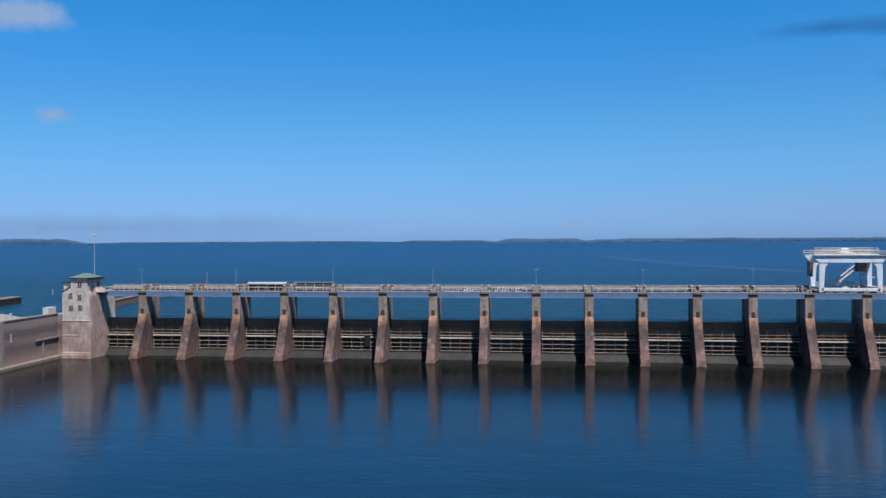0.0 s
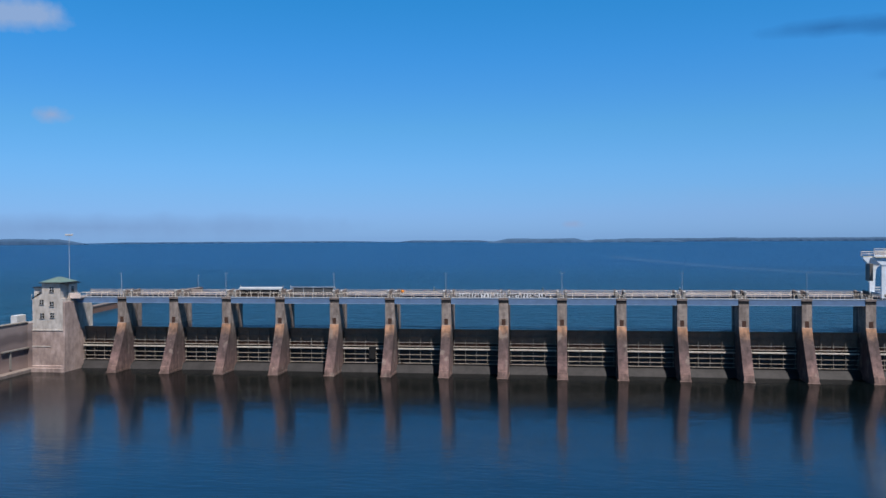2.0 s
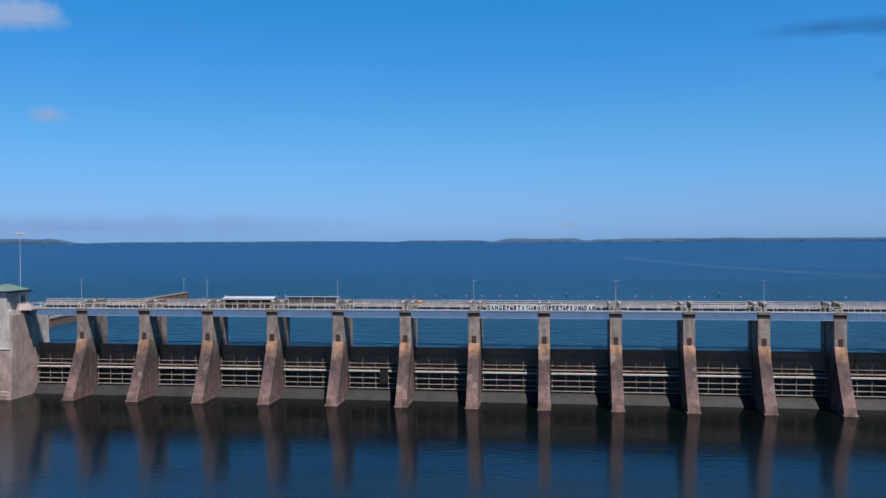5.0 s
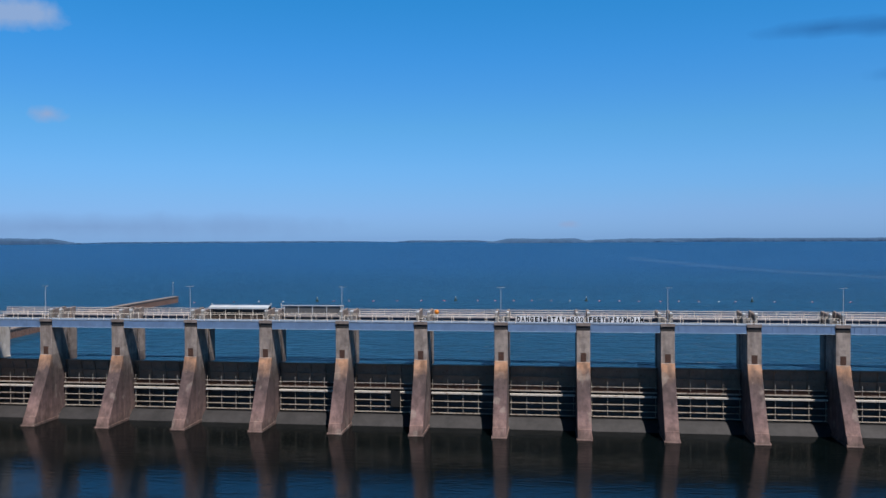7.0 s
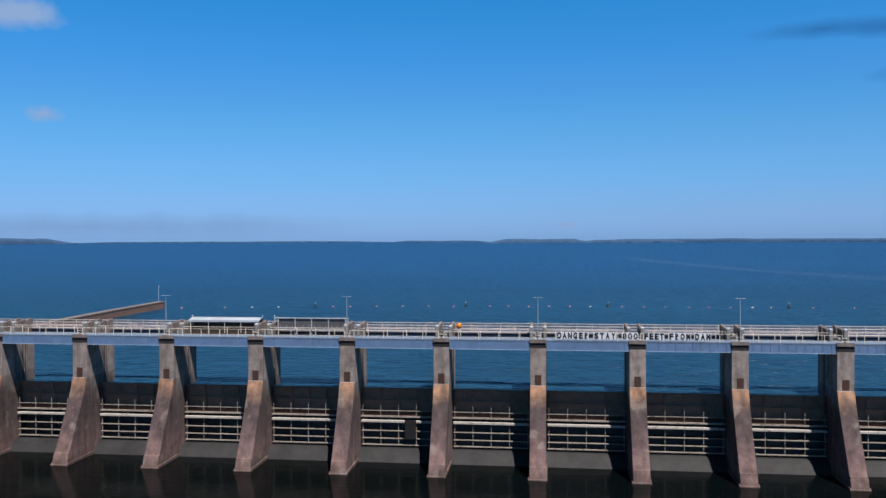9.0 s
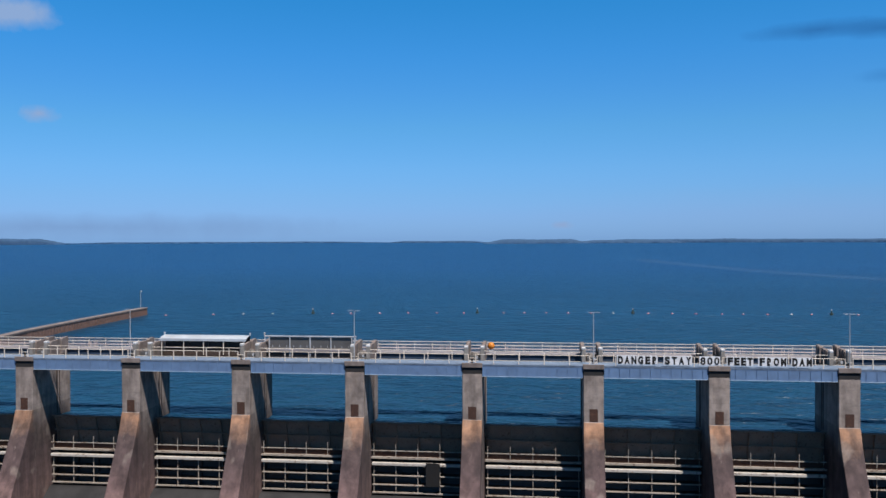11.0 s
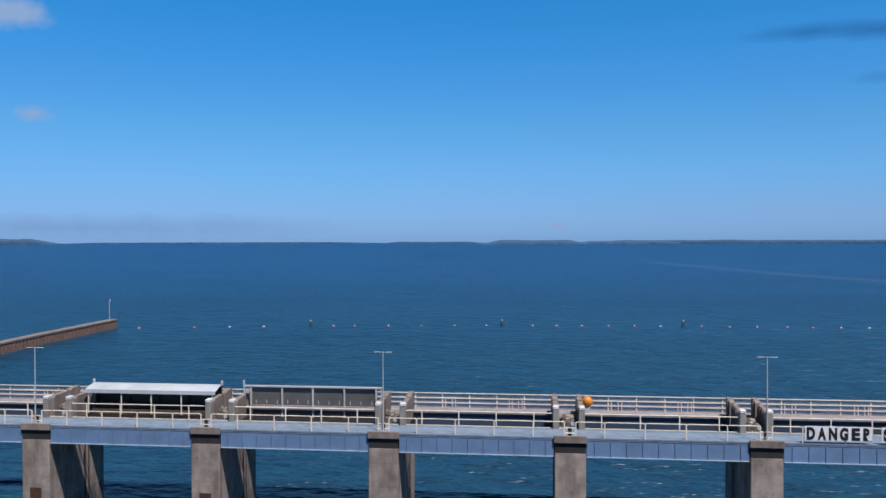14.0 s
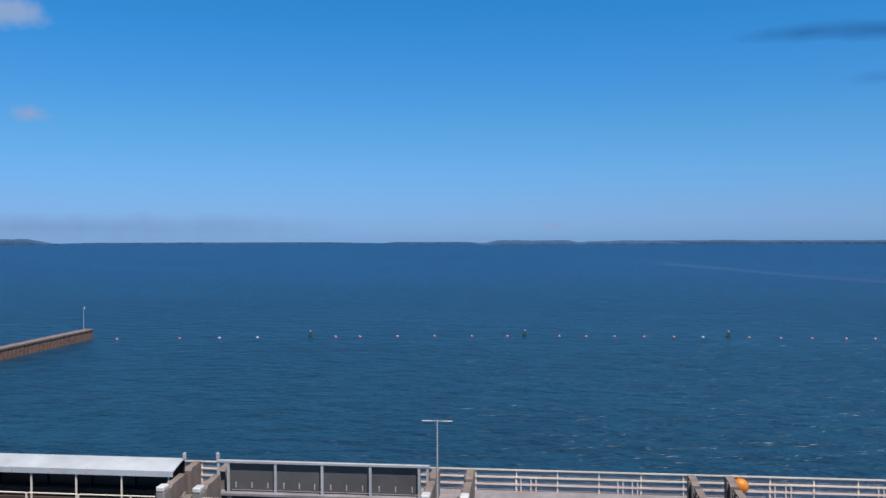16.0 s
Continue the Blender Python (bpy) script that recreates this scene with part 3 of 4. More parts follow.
def make_lake_rail():
    ob = empty("railing", "cream three-bar steel railing on the lake side", "railing", "lake side railings")
    for k in range(6):
        x = 1.0 + 2.03 * k
        part("post", cube(x - 0.035, x + 0.035, 7.99, 8.06, 16.42, 17.5), M_RAIL, ob)
    mesh = bmesh.new()
    for k in range(240):
        x = 0.03 + PITCH * k / 240
        box(mesh, x, x + 0.014, 8.02, 8.026, 16.44, 17.46)
    for k in range(9):
        z = 16.5 + 0.11 * k
        box(mesh, 0.0, PITCH, 8.028, 8.036, z, z + 0.016)
    part("wire_mesh", mesh, M_MESH, ob, "fine wire mesh infill")
    for x in (3.0, 3.25, 3.75, 4.0, 8.0, 8.25, 8.7, 8.95):
        part("bracket", cube(x - 0.03, x + 0.03, 7.96, 8.02, 16.42, 17.1), M_BAR, ob)
    for z, h, m in ((16.78, 0.042, M_BAR), (17.14, 0.04, M_RAIL), (17.5, 0.034, M_RAIL)):
        part("bar", cube(0.0, PITCH, 7.94, 7.99, z - h, z + h), m, ob)
    return ob


def make_hoist():
    ob = empty("gate_hoist", "grey tan electric gate hoist between the pier hoist walls", "hoist", "gate hoists")
    part("base", cube(-0.6, 0.6, 2.2, 4.3, 0.0, 0.16, 0.02), M_LAMP, ob)
    part("gearbox", cube(-0.5, 0.1, 2.9, 3.6, 0.16, 0.72, 0.08), M_HOIST, ob)
    motor = part("motor", rod(bmesh.new(), (0.28, 2.35, 0.46), (0.28, 2.95, 0.46), 0.2, 12), M_HOIST, ob)
    part("motor_cap", rod(bmesh.new(), (0.28, 2.25, 0.46), (0.28, 2.35, 0.46), 0.15, 12), M_LAMP, motor, "pale end cap")
    part("coupling", rod(bmesh.new(), (0.1, 3.2, 0.5), (0.55, 3.2, 0.5), 0.09, 8), M_DARK, ob)
    part("drum", rod(bmesh.new(), (-0.62, 3.95, 0.5), (0.62, 3.95, 0.5), 0.26, 14), M_HOIST, ob)
    for x in (-0.62, 0.52):
        part("drum_flange", rod(bmesh.new(), (x, 3.95, 0.5), (x + 0.1, 3.95, 0.5), 0.38, 14), M_HOIST, ob)
    part("brake", cube(-0.5, -0.15, 2.4, 2.75, 0.16, 0.62, 0.05), M_PLATE, ob)
    part("control_box", cube(-0.12, 0.12, 2.22, 2.4, 0.16, 0.62, 0.03), M_PLATE, ob)
    part("handwheel", rod(bmesh.new(), (-0.3, 2.83, 0.82), (-0.3, 2.88, 0.82), 0.17, 12), M_HOIST, ob)
    part("guard", rod(bmesh.new(), (-0.45, 3.25, 0.72), (0.05, 3.25, 0.72), 0.2, 12), M_HOIST, ob)
    return ob


def make_lamp():
    ob = empty("street_lamp", "thin grey lamp pole with a two-headed arm on a pier", "street lamp", "walkway lamps")
    part("base_plate", cube(-0.16, 0.16, -0.08, 0.09, 0, 0.05), M_LAMP, ob)
    part("pole", rod(bmesh.new(), (0, 0, 0.05), (0, 0, 5.28), 0.055, 8, 0.028), M_LAMP, ob)
    part("arm", rod(bmesh.new(), (-0.3, 0, 5.23), (0.3, 0, 5.23), 0.018, 6), M_LAMP, ob)
    for s in (-1, 1):
        part("lamp_head", cube(min(s * 0.2, s * 0.62), max(s * 0.2, s * 0.62), -0.05, 0.05, 5.22, 5.245, 0.006), M_WHITE, ob)
    return ob


pier, gate, sill, walkway = make_pier(), make_gate(), make_sill(), make_walkway()
front_rail, rear_rail, bridge, lake_rail = make_front_rail(), make_rear_rail(), make_bridge(), make_lake_rail()
lamp = make_lamp()
hoist = make_hoist()
hoist.matrix_world = pose(0, 0.8, 16.0)
lamp.matrix_world = pose(0, 0.02, 16.34)
for i in range(FIRST - 1, LAST + 1):
    at = pose(PITCH * i, 0, 0)
    if i and i >= FIRST:
        copy_thing(pier, at)
        copy_thing(hoist, pose(PITCH * i, 0.8, 16.0))
    if i % 2 == 0 and i and i > FIRST - 1:
        copy_thing(lamp, pose(PITCH * i, 0.02, 16.34))
    if i < LAST and i:
        for ob in (gate, sill, walkway, front_rail, bridge, lake_rail):
            copy_thing(ob, at)
        copy_thing(rear_rail, at)


# ---- warning sign on the front railing ----
sign = empty("warning_sign", "black letters on white plates fixed along the railing", "sign")
for word, start, step in (("DANGER", 0.0, 0.665), ("STAY", 4.55, 0.69), ("800", 8.0, 0.665), ("FEET", 10.6, 0.635), ("FROM", 13.6, 0.68), ("DAM", 16.7, 0.67)):
    for k, ch in enumerate(word):
        x = 2.3 + start + step * k
        part("plate", cube(x - 0.01, x + step - 0.015, 0.065, 0.10, 16.42, 17.30), M_SIGN, sign)
        cu = bpy.data.curves.new("letter", "FONT")
        cu.body = ch
        cu.size = 0.98
        cu.extrude = 0.008
        cu.offset = 0.03 if ch in "80" else 0.055
        cu.align_x = "CENTER"
        tmp = bpy.data.objects.new("letter", cu)
        me = bpy.data.meshes.new_from_object(tmp)
        bpy.data.objects.remove(tmp)
        me.materials.append(M_BLACK)
        xs = [v.co.x for v in me.vertices]
        wide = 0.50 / (max(xs) - min(xs))
        lt = new("letter", me)
        lt.parent = sign
        lt.matrix_local = pose(x + step / 2, 0.055, 16.51, 90, 0, 0) @ Matrix.Diagonal((wide, 1, 1, 1))

# ---- a black plate added for a dark patch on one gate's beams ----
hung = empty("dark_patch_plate", "black plate added for a dark patch on the gate beams", "plate")
part("plate", cube(0.0, 1.5, 2.86, 2.94, 2.7, 5.2, 0.02), M_BLACK, hung)
for x in (0.2, 1.1):
    part("hook", cube(x - 0.03, x + 0.03, 2.9, 3.06, 5.1, 5.16), M_BEAM, hung)
hung.matrix_world = pose(-2 * PITCH + 7.0, 0, 0)

# ---- racks over the slot ----
def white_rack():
    ob = empty("canopy", "white sheet canopy on posts over the gate slot", "canopy")
    n = 8
    top, under = [], []
    for k in range(n + 1):
        a = k / n
        y = 4.25 + 1.4 * a
        z = 17.96 + 0.30 * a + 0.05 * math.sin(a * math.pi)
        top.append((y, z))
    prof = top + [(y, z - 0.05) for y, z in top[::-1]]
    part("roof", prism(bmesh.new(), prof, 1.25, 11.25), M_ROOF, ob, "white slightly bowed roof sheet")
    part("fascia", cube(1.25, 11.25, 4.2, 4.25, 17.72, 17.99), M_ROOF, ob)
    for x in (1.5, 4.05, 6.35, 8.65, 11.0):
        part("post", cube(x - 0.035, x + 0.035, 4.28, 4.35, 16.2, 17.75), M_RAIL, ob)
        part("post", cube(x - 0.06, x + 0.06, 5.55, 5.67, 16.0, 18.2), M_DARK, ob)
    part("rear_sheet", cube(1.3, 11.2, 5.68, 5.72, 16.0, 18.2), M_DARK, ob, "dark sheet at the back")
    part("stored_beam", cube(1.5, 11.0, 4.7, 5.2, 16.0, 16.45, 0.04), M_BEAM, ob, "brown rusty stored beam")
    part("stored_beam", cube(1.7, 10.8, 4.95, 5.35, 16.47, 16.85, 0.04), M_BEAM, ob)
    for x in (1.25, 11.25):
        part("bracket", cube(x - 0.08, x + 0.08, 5.5, 5.66, 18.2, 18.55, 0.03), M_LAMP, ob)
    part("support", cube(1.25, 11.25, 4.25, 7.0, 15.85, 16.0), M_DARK, ob)
    return ob


def grey_rack():
    ob = empty("stoplog_rack", "grey steel rack holding dark plates over the gate slot", "rack")
    part("top_beam", cube(0.75, 11.2, 5.33, 5.50, 18.16, 18.30, 0.02), M_LAMP, ob)
    for x in (0.85, 1.35, 3.7, 6.0, 8.35, 10.7, 11.1):
        part("post", cube(x - 0.06, x + 0.06, 5.35, 5.45, 16.0, 18.16), M_LAMP, ob)
    for k, (a, b) in enumerate(((1.3, 3.69), (3.71, 5.99), (6.01, 8.34), (8.36, 10.75))):
        part("plate", cube(a, b, 5.50, 5.58, 16.85, 18.12), M_PLATE, ob)
        for j in range(3):
            x = a + (b - a) * (j + 0.5) / 3
            part("clip", cube(x - 0.025, x + 0.025, 5.46, 5.50, 16.95, 17.22), M_LAMP, ob)
    part("lower_beam", cube(0.75, 11.2, 5.2, 5.75, 16.6, 16.75, 0.02), M_DECK, ob)
    part("support", cube(0.75, 11.3, 4.3, 7.0, 15.85, 16.0), M_DARK, ob)
    part("bracket", cube(0.7, 0.86, 5.4, 5.56, 18.3, 18.62, 0.03), M_LAMP, ob)
    return ob


white_rack().matrix_world = pose(-4 * PITCH, 0, 0)
grey_rack().matrix_world = pose(-3 * PITCH, 0, 0)
drum = empty("orange_drum", "round orange plastic drum beside the pier upstand", "drum")
bm = bmesh.new()
bmesh.ops.create_uvsphere(bm, u_segments=18, v_segments=10, radius=0.37)
for v in bm.verts:
    v.co = Vector((v.co.x, v.co.z * 0.85, v.co.y)) + Vector((0, 0, 0.46))
part("body", bm, M_ORANGE, drum)
part("hoop", rod(bmesh.new(), (0, -0.03, 0.46), (0, 0.03, 0.46), 0.39, 18), M_ORANGE, drum)
part("stand", cube(-0.2, 0.2, -0.15, 0.3, -0.3, 0.1), M_LAMP, drum)
drum.matrix_world = pose(-PITCH + 1.5, 7.4, 16.72)


# ---- control tower at the west end ----
tower = empty("control_tower", "pale stained concrete control tower with a green hipped roof", "tower")
TX0, TX1, TY0, TY1 = -91.6, -84.4, -4.8, 7.4
bm = prism(bmesh.new(), [(TY0, 9.1), (TY0, 16.1), (TY1, 16.1), (TY1, 9.1)], TX0, TX1 - 0.05)
part("body", bm, M_TOWER, tower)
bm = prism(bmesh.new(), [(TY0 - 0.3, -3.0), (TY0 - 0.3, 1.3), (TY0 - 0.12, 1.5), (TY0 - 0.05, 8.8), (TY0, 9.1), (TY1, 9.1), (TY1, -3.0)], TX0 - 0.05, TX1)
part("lower_body", bm, M_BASE, tower, "pink-brown stained base")
part("string_course", cube(TX0 - 0.12, TX1 + 0.06, TY0 - 0.14, TY1, 9.05, 9.3, 0.03), M_TOWER, tower)
part("string_course", cube(TX0 - 0.1, -87.4, TY0 - 0.16, TY0, 5.5, 5.7, 0.03), M_TOWER, tower)
part("base_course", cube(TX0 - 0.2, TX1 + 0.25, TY0 - 0.7, 2.4, -3.0, 0.9, 0.06), M_BASE, tower)
part("buttress", prism(bmesh.new(), [(TY0, 15.4), (TY0 - 0.05, 9.0), (TY0 - 0.5, 1.5), (TY0 - 0.8, -3.0), (2.4, -3.0), (2.4, 1.5), (0.2, 15.4)], TX1, TX1 + 0.5), M_BASE, tower)
part("upper_room", cube(-89.3, -85.0, TY0 + 0.02, 1.4, 16.1, 19.6), M_TOWER, tower)
part("annex", cube(-85.0, -84.5, -2.2, 1.2, 16.1, 19.2), M_TOWER, tower)
roof = bmesh.new()
ev = [roof.verts.new(p) for p in ((-89.7, -5.2, 19.75), (-84.5, -5.2, 19.75), (-84.5, 1.7, 19.75), (-89.7, 1.7, 19.75))]
pk = [roof.verts.new(p) for p in ((-87.3, -2.4, 20.85), (-87.0, -1.0, 20.85))]
roof.faces.new(ev[::-1])
roof.faces.new((ev[0], ev[1], pk[0]))
roof.faces.new((ev[1], ev[2], pk[1], pk[0]))
roof.faces.new((ev[2], ev[3], pk[1]))
roof.faces.new((ev[3], ev[0], pk[0], pk[1]))
part("roof", roof, M_GREEN, tower, "green metal hipped roof")
part("eaves", cube(-89.75, -84.45, -5.25, 1.75, 19.55, 19.74), M_DARK, tower)
part("lean_to", cube(TX0 + 0.05, -89.3, TY0 + 0.6, 2.4, 16.1, 18.5), M_TOWER, tower)
part("lean_to_roof", cube(TX0 - 0.15, -89.3, TY0 + 0.3, 2.6, 18.5, 18.72), M_DARK, tower, "dark flat lean-to roof")
def window(xc, zc, w, h):
    wd = part("window", cube(xc - w / 2, xc + w / 2, TY0 - 0.03, TY0 + 0.05, zc - h / 2, zc + h / 2), M_GLASS, tower, "dark window")
    part("sill", cube(xc - w / 2 - 0.1, xc + w / 2 + 0.1, TY0 - 0.12, TY0 - 0.03, zc - h / 2 - 0.14, zc - h / 2), M_CONC, wd)
    part("mullion", cube(xc - 0.03, xc + 0.03, TY0 - 0.05, TY0 - 0.03, zc - h / 2, zc + h / 2), M_WHITE, wd)
    part("transom", cube(xc - w / 2, xc + w / 2, TY0 - 0.05, TY0 - 0.03, zc - 0.03, zc + 0.03), M_WHITE, wd)
for xc, zc in ((-89.4, 15.4), (-87.0, 15.0), (-89.3, 12.4), (-86.9, 12.5), (-87.0, 18.2)):
    window(xc, zc, 0.95, 1.0)
side = part("window", cube(-84.52, -84.45, -1.2, -0.2, 17.4, 18.7), M_GLASS, tower, "dark window")
part("mullion", cube(-84.45, -84.43, -0.75, -0.67, 17.4, 18.7), M_WHITE, side)
part("deck", cube(-86.5, -84.3, -0.6, 8.2, 16.1, 16.22), M_DECK, tower)
part("landing", cube(-85.0, -82.2, -1.6, 2.6, 16.0, 16.22, 0.02), M_DECK, tower)
part("parapet", cube(-85.0, -82.2, -1.75, -1.6, 16.0, 17.15, 0.02), M_BAR, tower, "cream parapet of the landing")
part("gable", prism(bmesh.new(), [(TY0 + 0.02, 16.1), (TY0 + 0.02, 17.3), (TY0 + 0.3, 17.3), (TY0 + 0.3, 16.1)], -90.6, -89.3), M_TOWER, tower)
coping = bmesh.new()
rod(coping, (TX0 - 0.05, TY0 - 0.02, 16.2), (-89.35, TY0 - 0.02, 17.55), 0.13, 4)
part("sloping_coping", coping, M_DARK, tower, "dark sloping coping")
part("box_gutter", cube(-85.0, -83.9, -4.6, 1.5, 19.35, 19.55), M_DARK, tower)
mast = empty("mast", "tall thin pale mast with a floodlight cluster behind the tower", "mast")
part("pole", rod(bmesh.new(), (0, 0, 0), (0, 0, 14.0), 0.09, 8, 0.04), M_LAMP, mast)
part("crossarm", rod(bmesh.new(), (-0.8, 0, 14.0), (0.8, 0, 14.0), 0.05), M_LAMP, mast)
for dx in (-0.75, -0.25, 0.25, 0.75):
    part("floodlight", cube(dx - 0.16, dx + 0.16, -0.2, 0.15, 14.0, 14.35, 0.03), M_WHITE, mast)
mast.matrix_world = pose(-87.85, 3.6, 16.1)


# ---- gantry crane ----
crane = empty("gantry_crane", "pale blue-white steel gantry crane standing astride the dam", "crane")
CX0, CX1, CY0, CY1 = 88.1, 100.6, 1.0, 7.6
for y in (CY0, CY1):
    for x in (CX0, CX1):
        s = 1 if x < 94 else -1
        bm = bmesh.new()
        a = [(x - 0.45, y - 0.3), (x + 0.45, y - 0.3), (x + 0.45, y + 0.3), (x - 0.45, y + 0.3)]
        lo = [bm.verts.new((p, q, 16.5)) for p, q in a]
        hi = [bm.verts.new((x + (p - x) * 1.5 + s * 0.2, q, 23.1)) for p, q in a]
        bm.faces.new(lo[::-1]); bm.faces.new(hi)
        for k in range(4):
            bm.faces.new((lo[k], lo[(k + 1) % 4], hi[(k + 1) % 4], hi[k]))
        leg = part("leg", bm, M_CRANE, crane)
        part("wheel", rod(bmesh.new(), (x, y - 0.1, 16.5), (x, y + 0.1, 16.5), 0.28, 12), M_DARK, leg)
    bm = bmesh.new()
    ring = [(CX0 - 1.7, 24.6), (CX0 - 1.7, 24.2), (CX0 - 0.5, 23.1), (CX1 + 0.5, 23.1), (CX1 + 1.2, 24.2), (CX1 + 1.2, 24.6)]
    f0 = [bm.verts.new((x, y - 0.4, z)) for x, z in ring]
    f1 = [bm.verts.new((x, y + 0.4, z)) for x, z in ring]
    bm.faces.new(f0)
    bm.faces.new(f1[::-1])
    for k in range(6):
        bm.faces.new((f0[k], f1[k], f1[(k + 1) % 6], f0[(k + 1) % 6]))
    bmesh.ops.recalc_face_normals(bm, faces=bm.faces)
    part("cross_beam", bm, M_CRANE, crane)
    for x, s in ((CX0 + 0.6, 1), (CX1 - 0.6, -1)):
        hb = bmesh.new()
        t0 = [hb.verts.new((x + dx * s, y - 0.28, z)) for dx, z in ((0, 23.1), (1.1, 23.1), (0.35, 22.3), (0, 21.2))]
        t1 = [hb.verts.new((v.co.x, y + 0.28, v.co.z)) for v in t0]
        hb.faces.new(t0)
        hb.faces.new(t1[::-1])
        for k in range(4):
            hb.faces.new((t0[k], t1[k], t1[(k + 1) % 4], t0[(k + 1) % 4]))
        bmesh.ops.recalc_face_normals(hb, faces=hb.faces)
        part("haunch", hb, M_CRANE, crane)
    part("sill_beam", cube(CX0, CX1, y - 0.3, y + 0.3, 16.65, 17.35, 0.04), M_CRANE, crane)
for x in (CX0, CX1):
    part("end_tie", cube(x - 0.35, x + 0.35, CY0, CY1, 23.2, 24.5), M_CRANE, crane)
    part("side_sill", cube(x - 0.3, x + 0.3, CY0, CY1, 16.9, 17.5), M_CRANE, crane)
for y0, y1, ye in ((CY0 - 0.7, CY0 + 0.5, CY0 - 0.7), (CY1 - 0.4, CY1 + 0.9, CY1 + 0.82)):
    part("platform", cube(CX0 - 1.8, CX1 + 1.3, y0, y1, 24.6, 24.78), M_YELLOW, crane)
    rail = bmesh.new()
    for z in (25.2, 25.65):
        box(rail, CX0 - 1.8, CX1 + 1.3, ye, ye + 0.08, z, z + 0.11)
    for k in range(11):
        px_ = CX0 - 1.8 + k * 1.552
        box(rail, px_, px_ + 0.08, ye, ye + 0.08, 24.78, 25.66)
    part("railing", rail, M_RAIL, crane)
tr = part("trolley", cube(CX0 + 4.4, CX0 + 7.4, CY0 + 0.5, CY1 - 0.5, 24.95, 25.3, 0.04), M_CRANE, crane)
for y in (CY0 + 0.7, CY1 - 0.7):
    part("runway_beam", cube(CX0 + 0.2, CX1, y - 0.18, y + 0.18, 24.6, 24.95, 0.03), M_CRANE, crane)
for y in (CY0 + 0.7, CY1 - 0.7):
    for z in (25.85, 26.25):
        part("trolley_rail", cube(CX0 + 0.2, CX1, y - 0.05, y + 0.05, z, z + 0.14), M_WHITE, tr)
    for k in range(7):
        x = CX0 + 0.25 + k * 2.0
        part("trolley_post", cube(x, x + 0.1, y - 0.05, y + 0.05, 24.95, 26.4), M_WHITE, tr)
part("hoist_drum", rod(bmesh.new(), (CX0 + 5.2, 4.2, 25.98), (CX0 + 6.8, 4.2, 25.98), 0.36, 12), M_CRANE, tr)
part("hoist_bed", cube(CX0 + 4.6, CX0 + 7.2, 3.5, 4.9, 25.3, 25.62, 0.05), M_CRANE, tr)
part("cab", cube(97.2, 99.4, CY1 - 2.2, CY1 - 0.4, 20.9, 23.1, 0.05), M_DARK, crane, "dark machinery cab")
stair = bmesh.new()
for y in (CY1 - 1.3, CY1 - 0.7):
    p, q = Vector((92.6, y, 17.6)), Vector((97.4, y, 21.6))
    rod(stair, p, q, 0.2, 4)
    rod(stair, p + Vector((0, 0, 1)), q + Vector((0, 0, 1)), 0.1, 4)
for k in range(16):
    p = Vector((92.6, 0, 17.6)).lerp(Vector((97.4, 0, 21.6)), (k + 0.5) / 16)
    box(stair, p.x - 0.13, p.x + 0.13, CY1 - 1.3, CY1 - 0.7, p.z - 0.02, p.z + 0.02)
part("stair", stair, M_WHITE, crane)
for z in (17.7, 18.2):
    part("guard_rail", cube(CX0, CX1 - 3.0, CY1 - 0.05, CY1 + 0.03, z, z + 0.26), M_WHITE, crane)
for k in range(3):
    part("cable", rod(bmesh.new(), (97.8 + 0.5 * k, 5.0, 17.4), (97.8 + 0.5 * k, 5.0, 20.9), 0.06, 6), M_DARK, crane)
for x0, x1 in ((87.4, 88.6), (98.6, 101.8)):
    part("ladder_frame", cube(x0, x1, CY1 - 0.2, CY1, 19.4, 19.6), M_CRANE, crane)
part("cab_left", cube(86.5, 87.2, 4.0, 6.4, 19.8, 23.3, 0.06), M_PLATE, crane, "grey glazed operator cab")
for x in (89.0, 91.5, 94.0, 97.2, 99.2):
    m = empty("motor_box", "dark machinery box on the crane track", "machinery", "crane track boxes")
    part("housing", cube(-0.5, 0.5, -0.4, 0.4, 0.0, 0.75, 0.06), M_DARK, m)
    part("lid", cube(-0.4, 0.4, -0.3, 0.3, 0.75, 0.85, 0.03), M_WHITE, m)
    m.matrix_world = pose(x, 2.6, 16.2)


# ---- buoy line ----
def make_float(mat, label):
    ob = empty("float", label, "float", "float line")
    bm = bmesh.new()
    bmesh.ops.create_uvsphere(bm, u_segments=10, v_segments=6, radius=0.24)
    for v in bm.verts:
        v.co.x *= 1.5
        v.co.z *= 0.62
    part("body", bm, mat, ob)
    part("ring", rod(bmesh.new(), (-0.05, 0, 0.02), (0.05, 0, 0.02), 0.235, 10), M_WHITE, ob)
    return ob


def make_buoy():
    ob = empty("buoy", "dark green and pale marker buoy floating on the lake", "buoy", "marker buoys")
    part("hull", rod(bmesh.new(), (0, 0, -0.4), (0, 0, 0.4), 0.5, 12, 0.45), M_BUOY, ob)
    part("tower", rod(bmesh.new(), (0, 0, 0.4), (0, 0, 1.15), 0.24, 8, 0.14), M_BUOY, ob)
    part("lantern", rod(bmesh.new(), (0, 0, 1.15), (0, 0, 1.5), 0.13, 8, 0.1), M_WHITE, ob)
    return ob


def line_y(x):
    return 143.2 - 15.0 * max(0.0, (20.0 - x) / 124.0) ** 2.0


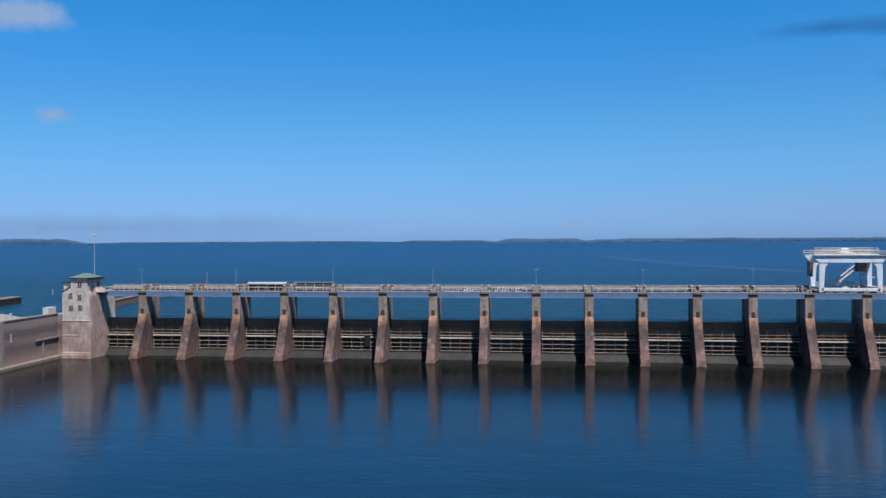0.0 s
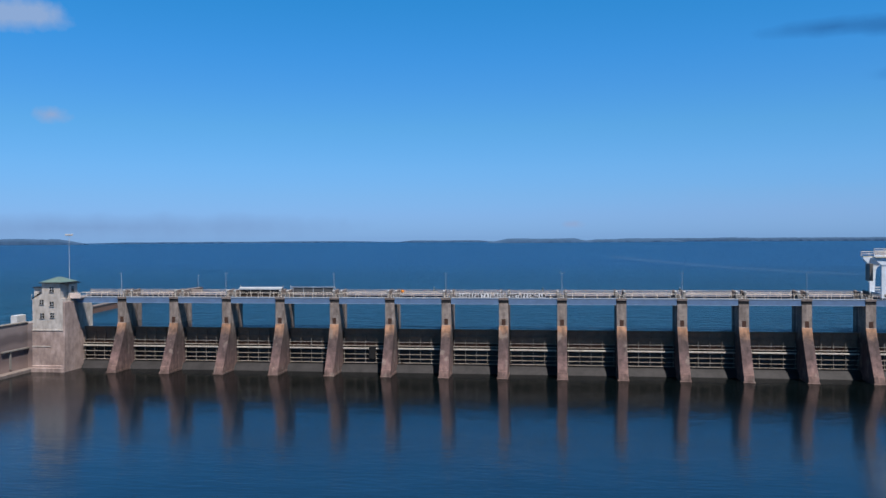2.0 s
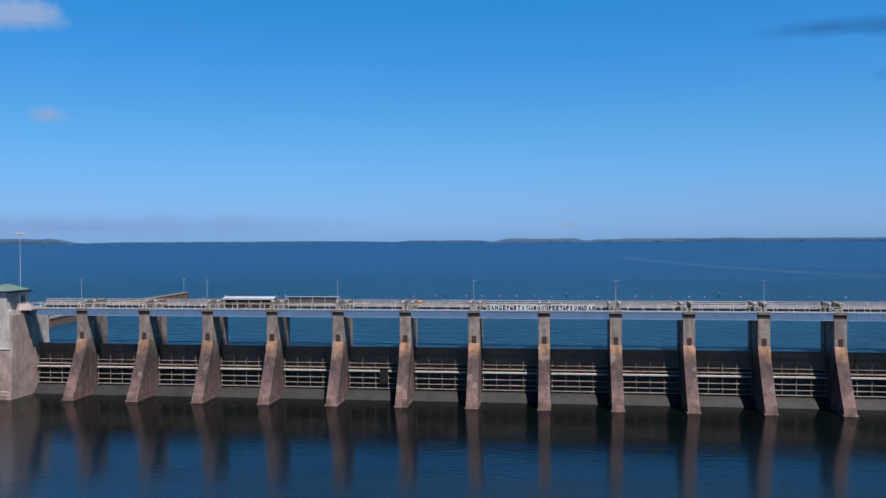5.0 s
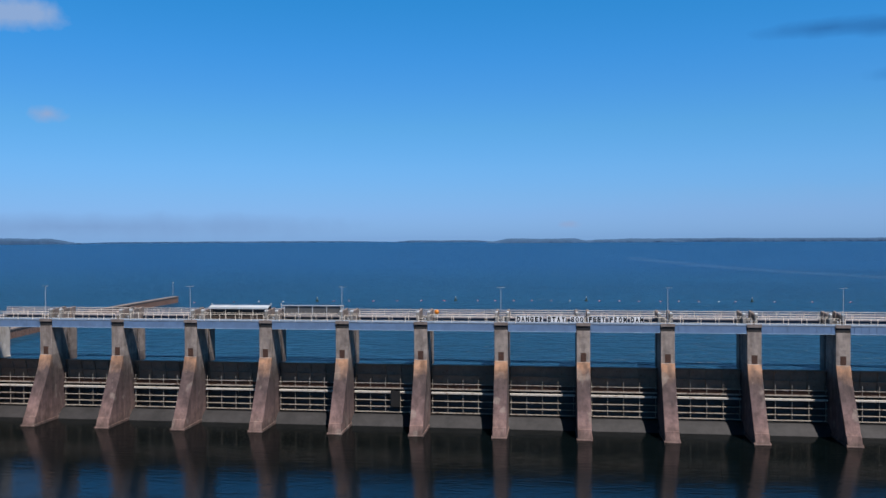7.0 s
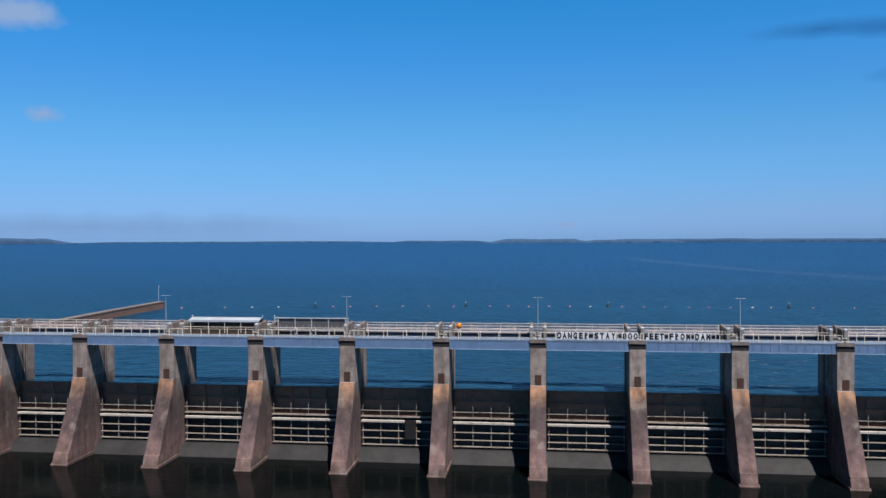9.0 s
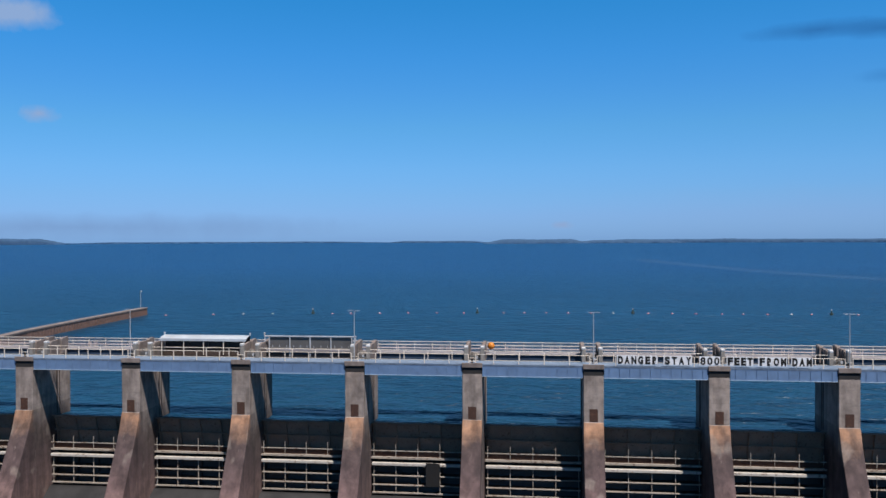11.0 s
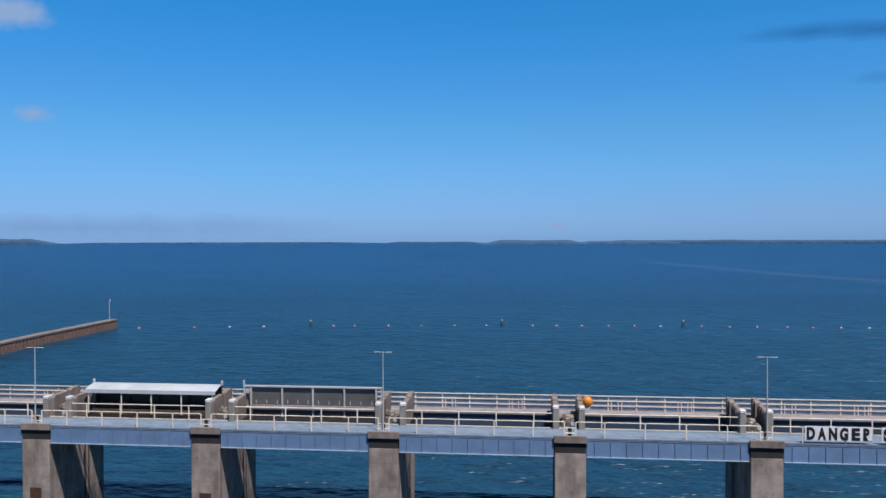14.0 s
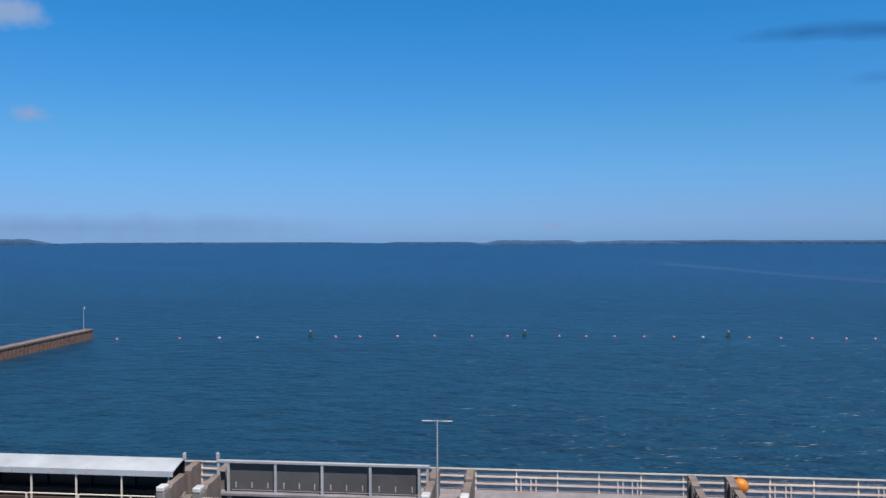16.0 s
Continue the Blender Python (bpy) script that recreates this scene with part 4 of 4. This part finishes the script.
red_float = make_float(M_RED, "faded red and white plastic float on the lake")
white_float = make_float(M_WHITE, "white plastic float on the lake")
spots = [(-104.3, 0), (-92.4, 0), (-84.7, 1), (-77.2, 1), (-61.5, 0), (-56.6, 0), (-49.0, 0), (-41.4, 0), (-33.8, 0), (-26.5, 0), (-15.9, 0), (-10.4, 0),
         (-4.6, 0), (1.3, 0), (7.3, 0), (13.1, 1), (22.2, 0), (28.4, 0), (34.4, 0), (41.0, 0), (46.5, 0), (52.5, 0), (58.5, 1), (63.5, 0), (75.0, 0), (86.0, 0), (97.0, 0), (108.0, 1), (119.0, 0)]
used = set()
for fx, white in spots:
    src = white_float if white else red_float
    m = pose(fx, line_y(fx), LAKE + 0.05, 0, 0, random.uniform(-30, 30))
    if white in used:
        copy_thing(src, m)
    else:
        src.matrix_world = m
        used.add(white)
buoy = make_buoy()
for k, bx in enumerate((-66.6, -22.9, 18.2, 68.4)):
    m = pose(bx, line_y(bx), LAKE)
    if k:
        copy_thing(buoy, m)
    else:
        buoy.matrix_world = m


# ---- far wooded shores ----
def shore(a, b, height, depth, seed, name="woods"):
    """A belt of far trees between two points of the lake's edge, with an uneven crown line."""
    rnd = random.Random(seed)
    ax, ay = a
    bx, by = b
    n = max(8, int(math.hypot(bx - ax, by - ay) / 5))
    prof = ((0.0, -0.02), (0.02, 0.55), (0.10, 0.86), (0.35, 1.0), (0.7, 0.98), (1.0, -0.02))
    verts, faces = [], []
    for k in range(n):
        f = k / (n - 1)
        end = min(1.0, 5 * min(f, 1 - f) + 0.12)
        lie = 0.86 + 0.16 * noise.noise((f * n * 0.03, seed, 0)) + 0.05 * noise.noise((f * n * 0.25, seed, 5))
        for d, z in prof:
            h = height * end * lie * z * (rnd.uniform(0.95, 1.03) if z > 0 else 1)
            verts.append((ax + (bx - ax) * f, ay + (by - ay) * f + d * depth + rnd.uniform(-3, 3), LAKE + h))
    m = len(prof)
    for k in range(n - 1):
        for q in range(m - 1):
            faces.append((k * m + q, (k + 1) * m + q, (k + 1) * m + q + 1, k * m + q + 1))
    me = bpy.data.meshes.new(name)
    me.from_pydata(verts, [], faces)
    me.shade_smooth()
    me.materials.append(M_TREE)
    ob = new(name, me)
    return tagged(ob, "haze-blue belt of far trees along the lake shore", "woods", "far shores", "stuff")

SHORES = [
    ((-2700, 3060), (-2180, 3560), 30, 60, 1),
    ((-2514, 3969), (-845, 4505), 9, 30, 2),
    ((-801, 4107), (-270, 4073), 11, 40, 3),
    ((-243, 3174), (170, 3382), 20, 90, 4),
    ((110, 3395), (560, 3450), 15, 70, 6),
    ((60, 3882), (1750, 3443), 18, 60, 5),
]
for a, b, height, depth, seed in SHORES:
    shore(a, b, height, depth, seed)
